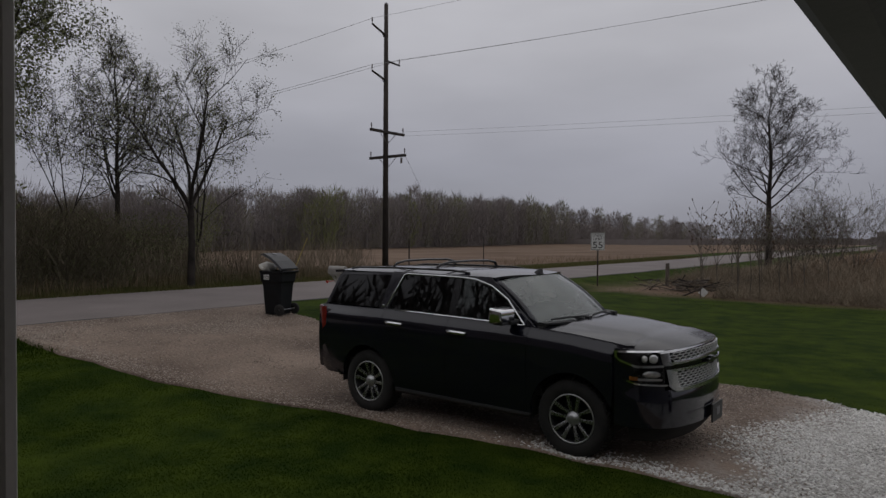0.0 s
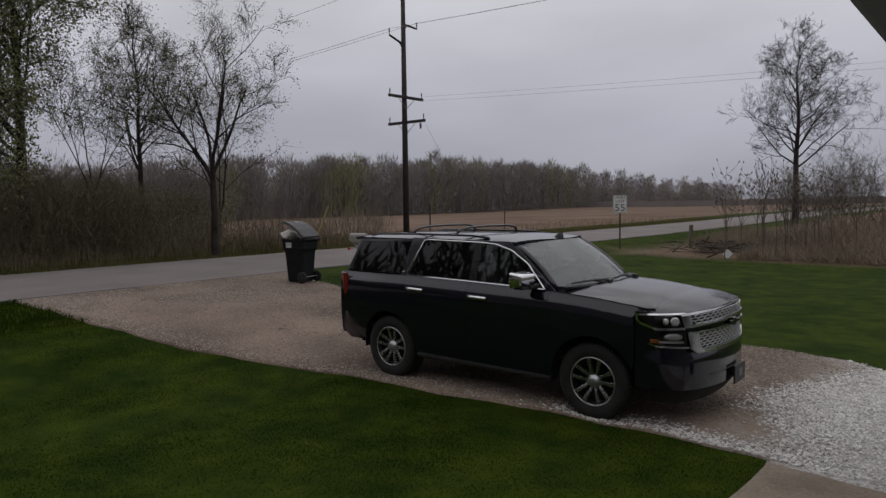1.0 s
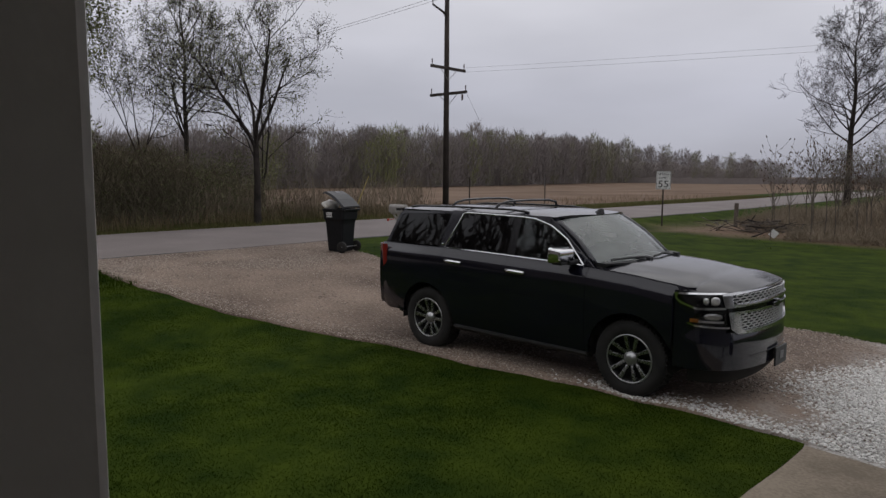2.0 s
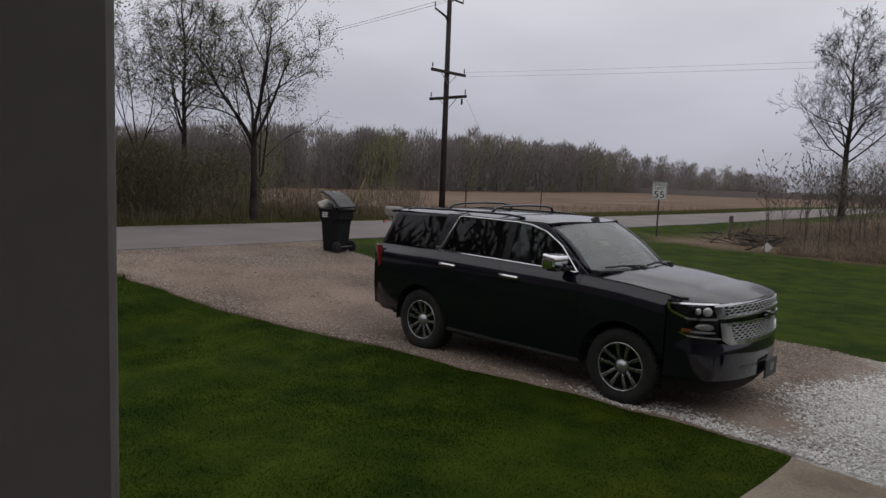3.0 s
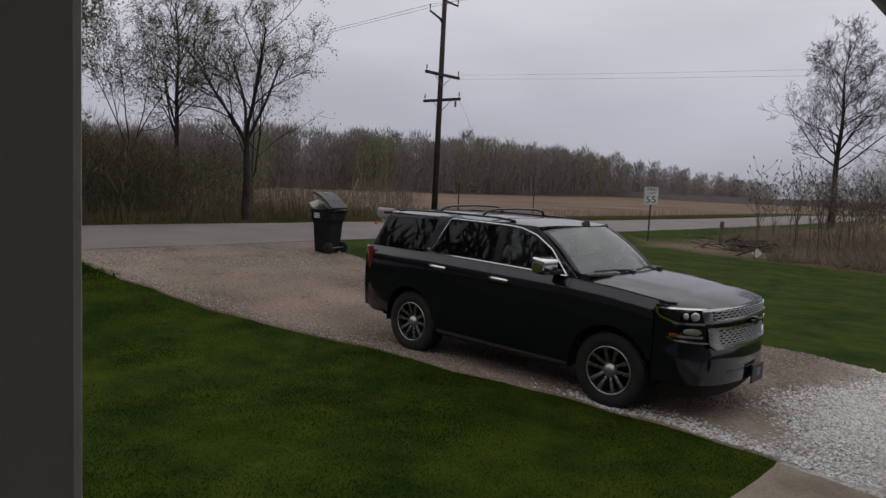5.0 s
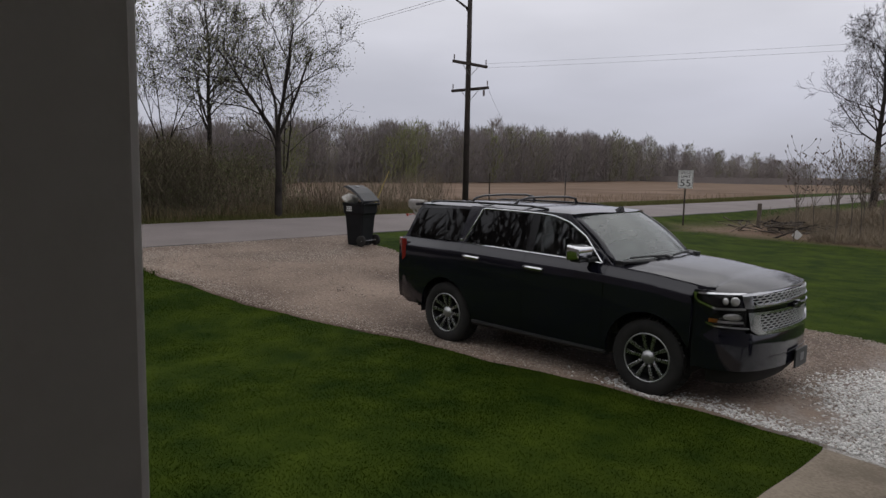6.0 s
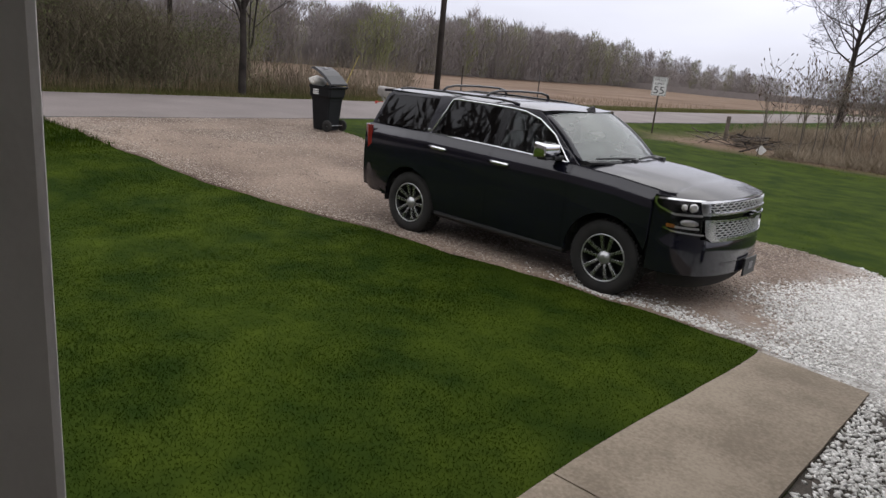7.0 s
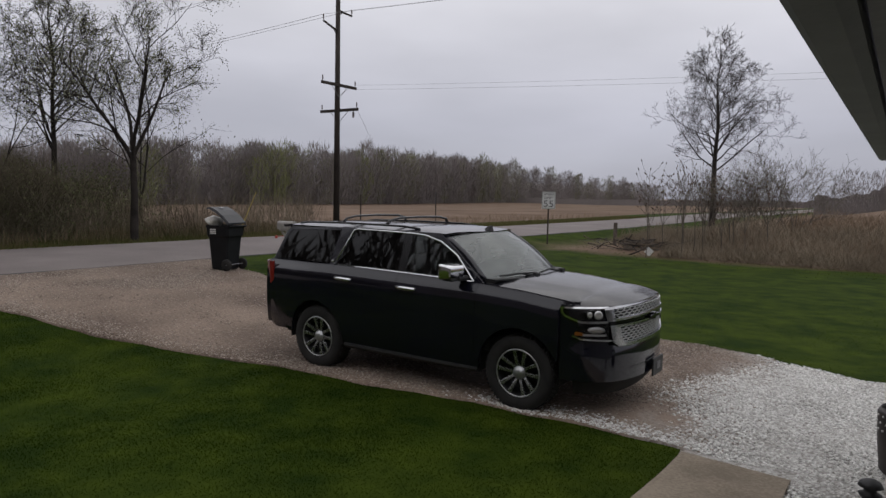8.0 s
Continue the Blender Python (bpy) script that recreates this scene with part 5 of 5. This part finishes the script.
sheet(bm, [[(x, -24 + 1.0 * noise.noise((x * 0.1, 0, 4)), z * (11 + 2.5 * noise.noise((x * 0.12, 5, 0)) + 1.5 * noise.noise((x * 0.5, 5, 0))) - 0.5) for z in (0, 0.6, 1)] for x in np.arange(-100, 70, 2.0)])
tagged(new("undergrowth", finish("undergrowth", bm, "wood_far", True)), "unseen dense brush added behind the house for car reflections", "undergrowth", kind="stuff")
thicket("thicket", 14000, (-27, -18.4), (-60, -22), 4.0, (0.8, 2.2), (0.04, 0.12), "thicket", "unseen dark leafless thicket added further along the road", 0.45)
bm = bmesh.new()
sheet(bm, [[(x, 121 + 3 * noise.noise((x * 0.1, 0, 9)), z * (3.6 + 1.2 * noise.noise((x * 0.3, 1, 0)) + 0.7 * noise.noise((x * 1.3, 1, 0))) + float(height(x, 121)) - 0.5) for z in (0, 0.6, 1)] for x in np.arange(-8, 66, 0.6)])
tagged(new("undergrowth", finish("undergrowth", bm, "wood_far", True)), "dense brush under the hedge trees", "undergrowth", kind="stuff")


# ---- roadside things ----
def wheelie_bin():
    a = radians(192)
    root = thing("wheelie_bin", "black wheeled rubbish bin with propped lid over a white bag", "bin", pose(-8.05, 2.76, float(height(-8.05, 2.76)) + 0.02, 0, 0, math.degrees(a)))
    # x: the front, -x: the wheels and handle; y: width
    bm = bmesh.new()
    prof = ((0.02, 0.215, 0.215), (0.10, 0.225, 0.22), (0.66, 0.265, 0.25), (0.74, 0.28, 0.26), (0.78, 0.31, 0.28), (0.95, 0.32, 0.29), (0.98, 0.335, 0.305), (1.015, 0.335, 0.305))
    rows = []
    for z, hx, hy in prof:
        rows.append([(sx * hx - (0.04 if z < 0.3 else 0) * 0, sy * hy, z) for sx, sy in ((1, -0.85), (1, 0.85), (0.85, 1), (-0.85, 1), (-1, 0.85), (-1, -0.85), (-0.85, -1), (0.85, -1))])
    made = sheet(bm, rows, close=True)
    bm.faces.new(made[0][::-1])
    bmesh.ops.recalc_face_normals(bm, faces=bm.faces)
    part("body", bm, "bin", root, "tapered black plastic body", solid=0.012)
    lid_m = Matrix.Translation((-0.33, 0, 1.02)) @ Matrix.Rotation(radians(-33), 4, "Y") @ Matrix.Diagonal((0.92, 0.9, 1, 1))
    bm = bmesh.new()
    rows = []
    for x, z in ((0.0, 0.03), (0.02, 0.06), (0.30, 0.10), (0.50, 0.10), (0.70, 0.065), (0.76, 0.02)):
        rows.append([lid_m @ Vector((x, y, z - (0.05 if abs(y) > 0.33 else 0))) for y in (-0.35, -0.325, -0.15, 0.15, 0.325, 0.35)])
    sheet(bm, rows)
    bmesh.ops.recalc_face_normals(bm, faces=bm.faces)
    lid = part("lid", bm, "bin_lid", root, "grey-black lid propped open", solid=0.012)
    bm = bmesh.new()
    box(bm, (0.09, 0.13, 0.004), m=lid_m @ Matrix.Translation((0.62, 0, 0.092)) @ Matrix.Rotation(radians(10), 4, "Y"))
    part("label", bm, "steel", lid, "pale worn label")
    bm = bmesh.new()
    pipe(bm, [(-0.35, -0.25, 0.98), (-0.40, -0.24, 1.01), (-0.40, 0.24, 1.01), (-0.35, 0.25, 0.98)], 0.017)
    part("handle", bm, "bin", root, "black grab bar", True)
    for s in (-1, 1):
        bm = bmesh.new()
        lathe(bm, ((0.03, -0.025), (0.11, -0.03), (0.13, -0.02), (0.13, 0.02), (0.11, 0.03), (0.03, 0.025)), 20, Matrix.Translation((-0.26, s * 0.27, 0.13)))
        part("wheel", bm, "rubber", root, "black bin wheel", True)
    bm = bmesh.new()
    rod(bm, (-0.26, -0.28, 0.13), (-0.26, 0.28, 0.13), 0.012)
    part("axle", bm, "steel", root)
    # a printed panel of pale rows on the front
    bm = bmesh.new()
    for k in range(3):
        box(bm, (0.16, 0.006, 0.028), (0.10, 0.29, 0.92 - 0.042 * k))
    part("print_panel", bm, "sign_white", root, "rows of pale unreadable print")
    bag = bmesh.new()
    bmesh.ops.create_icosphere(bag, subdivisions=3, radius=0.17, matrix=Matrix.Translation((0.20, 0.10, 1.09)) @ Matrix.Diagonal((1.0, 1.15, 0.7, 1)))
    for v in bag.verts:
        v.co += Vector((1, 1, 1)) * 0.035 * noise.noise(v.co * 14) + (v.co - Vector((0.20, 0.10, 1.06))) * 0.3 * noise.noise(v.co * 7)
    b = new("rubbish_bag", finish("rubbish_bag", bag, "bag", True))
    b.matrix_world = root.matrix_world
    tagged(b, "white rubbish bag bulging from the bin", "bag")


wheelie_bin()


def mailbox():
    z = float(height(-7.95, 4.55))
    root = thing("mailbox", "weathered grey mailbox on a wooden post by the road", "mailbox", pose(-7.95, 4.55, z, 0, 0, 4))
    h = 1.33 - z
    bm = bmesh.new()
    arc = [(-0.085, 0)] + [(-0.085 * math.cos(a), 0.12 + 0.085 * math.sin(a)) for a in np.linspace(0, math.pi, 9)] + [(0.085, 0)]
    made = sheet(bm, [[(x, y, h + zz) for y, zz in arc] for x in np.linspace(-0.26, 0.26, 5)], close=True)
    bm.faces.new(made[0])
    bm.faces.new(made[-1][::-1])
    bmesh.ops.recalc_face_normals(bm, faces=bm.faces)
    part("box", bm, "mail", root, "round-topped grey box", bevel=0.006)
    bm = bmesh.new()
    box(bm, (0.1, 0.1, h + 0.1), (0.05, 0, h / 2 - 0.05))
    box(bm, (0.42, 0.14, 0.04), (0.0, 0, h - 0.02))
    rod(bm, (0.05, 0, h - 0.32), (-0.18, 0, h - 0.03), 0.03)
    part("post", bm, "mail", root, "weathered grey post and bracket")
    bm = bmesh.new()
    rod(bm, (-0.28, -0.1, h - 0.2), (-0.28, -0.07, h - 0.2), 0.035, seg=14)
    rod(bm, (-0.28, -0.07, h - 0.2), (-0.05, 0.0, h - 0.16), 0.008)
    part("reflector", bm, "red", root, "small red reflector")


mailbox()


def letters(text, size, at, m, mat, parent, name):
    """Text in the built-in font as a thin solid mesh."""
    c = bpy.data.curves.new(name, "FONT")
    c.body, c.size, c.align_x, c.align_y, c.extrude = text, size, "CENTER", "CENTER", 0.002
    tmp = new(name + "_tmp", c)
    bpy.context.view_layer.update()
    me = bpy.data.meshes.new_from_object(tmp.evaluated_get(bpy.context.evaluated_depsgraph_get()))
    bpy.data.objects.remove(tmp)
    me.transform(m @ Matrix.Translation(at))
    me.materials.clear()
    me.materials.append(M[mat])
    ob = new(name, me)
    ob.parent = parent
    return ob


def speed_sign():
    x, y = -8.55, 20.8
    z = float(height(x, y)) - 0.25
    root = thing("speed_limit_sign", "white speed limit 55 sign on a dark steel post", "road sign", Matrix.Translation((x, y, z)))
    mid = 2.10 - z
    yaw = math.degrees(math.atan2(4.89 - x, -(-7.44 - y)))
    face = Matrix.Translation((0, 0, mid)) @ pose(0, 0, 0, 90, 0, yaw - 6)
    bm = bmesh.new()
    box(bm, (0.61, 0.77, 0.006), m=face)
    plate = part("plate", bm, "sign_white", root, "white reflective plate", bevel=0.002)
    bm = bmesh.new()
    for sx, sy, px, py in ((0.56, 0.012, 0, 0.36), (0.56, 0.012, 0, -0.36), (0.012, 0.73, 0.28, 0), (0.012, 0.73, -0.28, 0)):
        box(bm, (sx, sy, 0.003), m=face @ Matrix.Translation((px, py, 0.005)))
    part("border", bm, "sign_black", plate)
    for text, size, v in (("SPEED", 0.145, 0.27), ("LIMIT", 0.145, 0.11), ("55", 0.42, -0.17)):
        ob = letters(text, size, (0, 0, 0), face @ Matrix.Translation((0, v, 0.006)) @ Matrix.Diagonal((1.15, 1, 1, 1)), "sign_black", plate, "lettering")
    bm = bmesh.new()
    back = face @ Matrix.Translation((0, 0, -0.03))
    rod(bm, (back.translation.x, back.translation.y, -0.3), (back.translation.x, back.translation.y, mid + 0.36), 0.035, seg=6)
    part("post", bm, "sign_post", root, "dark rusty steel post")


speed_sign()


def back_sign():
    x, y = -17.94, 25.4
    z = float(height(x, y))
    root = thing("road_sign", "small road sign seen from behind on a thin post", "road sign", Matrix.Translation((x, y, z)))
    bm = bmesh.new()
    box(bm, (0.02, 0.34, 0.75), (0, 0, 2.0 - z), Matrix.Rotation(0.6, 4, "Z"))
    part("plate", bm, "steel", root, "dull grey plate")
    bm = bmesh.new()
    rod(bm, (0.03, 0, -0.2), (0.03, 0, 2.35 - z), 0.03, seg=6)
    part("post", bm, "sign_post", root)
    root = thing("marker_post", "thin dark marker post beyond the road", "post", Matrix.Translation((-18.73, 19.72, float(height(-18.7, 19.7)))))
    bm = bmesh.new()
    rod(bm, (0, 0, -0.2), (0, 0, 1.75), 0.04, 0.035, 6)
    rod(bm, (0, 0, 1.75), (0, 0, 1.79), 0.05, 0.02, 6)
    part("post", bm, "sign_post", root)


back_sign()


def utility_pole():
    x, y = -17.61, 16.69
    z = float(height(x, y))
    root = thing("utility_pole", "tall dark wooden power pole with cross arms", "utility pole", Matrix.Translation((x, y, z)))
    bm = bmesh.new()
    rod(bm, (0, 0, -0.6), (0, 0, 13.35 - z), 0.155, 0.095, 16)
    part("pole", bm, "pole_wood", root, "creosoted wooden pole", True)
    bm = bmesh.new()
    rod(bm, (0, 0, 13.34 - z), (0, 0, 13.42 - z), 0.1, 0.05, 12)
    part("cap", bm, "steel", root)

    def insulator(p, down=False):
        bm = bmesh.new()
        s = -1 if down else 1
        rod(bm, p, Vector(p) + Vector((0, 0, 0.12 * s)), 0.018)
        for k in range(3):
            rod(bm, Vector(p) + Vector((0, 0, (0.1 + 0.06 * k) * s)), Vector(p) + Vector((0, 0, (0.15 + 0.06 * k) * s)), 0.036, 0.022, 10)
        part("insulator", bm, "ceramic", root, "brown insulator", True)
    for yy, z0, z1 in ((-0.95, 11.85, 12.2), (0.95, 10.68, 10.62), (-0.95, 9.72, 10.02)):
        bm = bmesh.new()
        rod(bm, (0, 0, z0 - z), (0, yy, z1 - z), 0.055, 0.045, 8)
        rod(bm, (0, 0, z0 - 0.25 - z), (0, yy * 0.35, (z0 * 0.65 + z1 * 0.35) - z), 0.02)
        part("standoff_arm", bm, "pole_wood", root, "standoff arm")
        insulator((0, yy, z1 - z + 0.03))
    for m, zz, name in ((Matrix(), 7.25, "cross_arm"), (Matrix.Rotation(math.pi / 2, 4, "Z"), 6.1, "cross_arm")):
        bm = bmesh.new()
        box(bm, (0.10, 2.35, 0.13), m=m @ Matrix.Translation((0.12, 0, zz - z)))
        part(name, bm, "pole_wood", root, "wooden cross arm", bevel=0.01)
        for s in (-1, 1):
            bm = bmesh.new()
            rod(bm, m @ Vector((0.14, s * 0.55, zz - z - 0.06)), m @ Vector((0.12, 0, zz - z - 0.55)), 0.015)
            part("brace", bm, "steel", root)
            insulator(m @ Vector((0.12, s * 1.1, zz - z + 0.05)))
    insulator(Vector((0.9, 0.1, 6.0 - z)), True)
    bm = bmesh.new()
    rod(bm, (0.9, 0.12, 5.75 - z), (0.9, 0.12, 6.0 - z), 0.05)
    part("cutout_fuse", bm, "ceramic", root, "hanging fuse")


utility_pole()


def wire(a, b, sag, r):
    a, b = Vector(a), Vector(b)
    bm = bmesh.new()
    pipe(bm, [a.lerp(b, t) - Vector((0, 0, sag * 4 * t * (1 - t))) for t in np.linspace(0, 1, 28)], r, 5)
    ob = new("power_line", finish("power_line", bm, "wire"))
    tagged(ob, "thin sagging overhead power line", "cable", "overhead lines")


for yy, zz in ((-0.95, 12.45), (0.95, 10.9), (-0.95, 10.3)):
    wire((-17.61, 16.69 + yy, zz), (42, 16.2 + yy, zz + 0.5), 0.9, 0.007)
    wire((-17.61, 16.69 + yy, zz), (-90, 17.5 + yy, zz + 0.3), 1.0, 0.009)
wire((-17.5, 17.8, 7.4), (44, 33.5, 8.2), 0.5, 0.0045)
wire((-16.5, 16.8, 7.0), (44, 31.5, 7.6), 0.5, 0.0045)
wire((-16.5, 16.9, 6.0), (-15.9, 17.6, 4.2), 0.02, 0.006)

gm = thing("guy_wire_marker", "slanted yellow guy wire marker beyond the road", "marker", Matrix.Translation((-18.4, 11.6, float(height(-18.4, 11.6)))))
bm = bmesh.new()
rod(bm, (0, 0, 0), (0.35, 0.62, 1.75), 0.03, 0.02, 8)
part("guard", bm, "yellow", gm)

fp = thing("fence_post", "weathered wooden fence post in rough grass", "post", Matrix.Translation((-6.3, 23.3, float(height(-6.3, 23.3)))))
bm = bmesh.new()
box(bm, (0.17, 0.15, 1.2), (0, 0, 0.45), Matrix.Rotation(0.3, 4, "Z"))
part("post", bm, "grey_wood", fp, bevel=0.015)
mk = thing("white_marker", "small white diamond marker on a low stake", "marker", Matrix.Translation((-3.6, 19.75, float(height(-3.6, 19.75)))))
bm = bmesh.new()
box(bm, (0.27, 0.02, 0.27), (0, 0, 0.16), Matrix.Rotation(0.5, 4, "Z") @ Matrix.Rotation(radians(40), 4, "Y"))
part("plate", bm, "sign_white", mk, "white plate", bevel=0.003)
bm = bmesh.new()
rod(bm, (0, 0.03, -0.2), (0, 0.03, 0.2), 0.015)
part("stake", bm, "steel", mk)
pile = thing("brush_pile", "pile of cut grey and brown branches", "brush pile", Matrix.Translation((-4.9, 21.2, float(height(-4.9, 21.2)))))
r2 = np.random.default_rng(77)
for k in range(70):
    bm = bmesh.new()
    a, t = r2.uniform(0, 6.28), r2.normal(0, 0.25)
    c = V(r2.normal(0, 0.85), r2.normal(0, 0.5), r2.uniform(0.05, 0.5))
    d = V(math.cos(a), math.sin(a), t) * r2.uniform(0.3, 0.9)
    rod(bm, c - d, c + d, r2.uniform(0.01, 0.035), 0.006, 5)
    part("branch", bm, "grey_wood" if k % 2 else "bark", pile)

# ---- the porch the camera looks out from ----
porch = thing("porch", "grey painted house porch with gutter, soffit and posts", "porch", kind="structure")
bm = bmesh.new()
box(bm, (0.115, 0.135, 1.95), (4.518 - 0.0575, -7.279 - 0.0675, 1.69))
part("post", bm, "post_paint", porch, "grey painted porch post", bevel=0.006)
bm = bmesh.new()
box(bm, (0.012, 0.06, 1.95), (4.518 + 0.006, -7.279 - 0.121, 1.69))
part("post_trim", bm, "post_paint", porch, bevel=0.003)
bm = bmesh.new()
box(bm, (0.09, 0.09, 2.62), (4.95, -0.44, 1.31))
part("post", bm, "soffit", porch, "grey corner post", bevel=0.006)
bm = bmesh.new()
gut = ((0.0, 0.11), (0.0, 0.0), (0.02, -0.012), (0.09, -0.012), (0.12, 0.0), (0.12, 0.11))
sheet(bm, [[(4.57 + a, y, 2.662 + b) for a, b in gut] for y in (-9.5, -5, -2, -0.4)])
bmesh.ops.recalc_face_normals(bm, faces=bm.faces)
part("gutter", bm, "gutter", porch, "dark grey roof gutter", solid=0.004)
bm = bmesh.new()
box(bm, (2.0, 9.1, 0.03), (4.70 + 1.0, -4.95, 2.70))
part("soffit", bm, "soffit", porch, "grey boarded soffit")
bm = bmesh.new()
sheet(bm, [[(x, y, z) for x, z in ((4.56, 2.78), (7.6, 3.9), (12.0, 2.9))] for y in (-9.6, -0.35)])
part("roof", bm, "shingle", porch, "dark shingle roof", solid=0.08)
# Unseen floor, its grey lightened to bounce light onto the post.
bm = bmesh.new()
box(bm, (2.2, 2.6, 0.08), (5.5, -8.0, 0.70))
part("deck", bm, "deck", porch, "unseen grey porch floor lightened to bounce light onto the post")
# Unseen walls, added to keep daylight off the porch post.
wall = bmesh.new()
box(wall, (0.2, 9.0, 2.7), (6.75, -4.95, 1.35))
tagged(new("wall_east", finish("wall_east", wall, "siding")), "unseen grey sided house wall added to shade the porch post", "wall", kind="structure")
wall = bmesh.new()
box(wall, (3.2, 0.2, 2.7), (5.2, -9.4, 1.35))
tagged(new("wall_south", finish("wall_south", wall, "siding")), "unseen grey sided house wall added to shade the porch post", "wall", kind="structure")

# ---- small things by the porch ----
pot = thing("planter", "dark perforated planter holding a pale plastic bag", "planter", Matrix.Translation((4.93, -0.62, 0.02)))
bm = bmesh.new()
lathe(bm, ((0.0001, 0.02), (0.17, 0.02), (0.2, 0.05), (0.225, 0.30), (0.235, 0.54), (0.21, 0.58), (0.205, 0.54)), 28, pose(0, 0, 0, 90))
part("pot", bm, "pot", pot, "tall dark pot", True)
for k in range(20):
    for j in range(3):
        a = 2 * math.pi * (k + 0.5 * (j % 2)) / 20
        bm = bmesh.new()
        bmesh.ops.create_icosphere(bm, subdivisions=1, radius=0.011, matrix=Matrix.Translation((0.232 * math.cos(a), 0.232 * math.sin(a), 0.40 + 0.06 * j)))
        part("stud", bm, "sign_white", pot)
# Made-up jug, shaped to stand in for an unidentified pale and black item.
jug = thing("jug_stand_in", "made-up pale green jug with a black lid in the planter", "jug", Matrix.Translation((4.90, -0.62, 0.56)))
bm = bmesh.new()
lathe(bm, ((0.0001, 0.0), (0.12, 0.0), (0.135, 0.03), (0.14, 0.22), (0.12, 0.28), (0.10, 0.30)), 24, pose(0, 0, 0, 90))
part("body", bm, "pale_cloth", jug, "pale green plastic body", True)
bm = bmesh.new()
lathe(bm, ((0.145, 0.30), (0.15, 0.32), (0.15, 0.50), (0.14, 0.53), (0.0001, 0.54)), 24, pose(0, 0, 0, 90))
part("lid", bm, "black_plastic", jug, "black lid", True)
lampp = thing("garden_lamp", "small dark pagoda-shaped garden lamp in the stones", "lamp", Matrix.Translation((4.70, -1.5, 0.0)))
for nm, prof, lab in (("cap", ((0.05, 0.20), (0.085, 0.205), (0.07, 0.235), (0.03, 0.255), (0.0001, 0.26)), "dark rounded cap"), ("body", ((0.04, 0.0), (0.045, 0.10), (0.075, 0.14), (0.08, 0.145), (0.045, 0.16), (0.042, 0.205)), "")):
    bm = bmesh.new()
    lathe(bm, prof, 20, pose(0, 0, 0, 90))
    part(nm, bm, "black_plastic", lampp, lab, True)
tuft = new("grass_tuft", np_mesh("grass_tuft", *slivers(rng, np.stack([4.35 + rng.normal(0, 0.05, 90), -3.75 + rng.normal(0, 0.05, 90), np.full(90, 0.02)], 1),
                                                        (lambda w: w / np.linalg.norm(w, axis=1)[:, None])(np.stack([rng.normal(0, 0.5, 90), rng.normal(0, 0.5, 90), np.ones(90)], 1)),
                                                        rng.uniform(0.12, 0.3, 90), np.full(90, 0.012)), "thicket"))
tagged(tuft, "spiky dark dry grass tuft in the stone bed", "grass tuft")
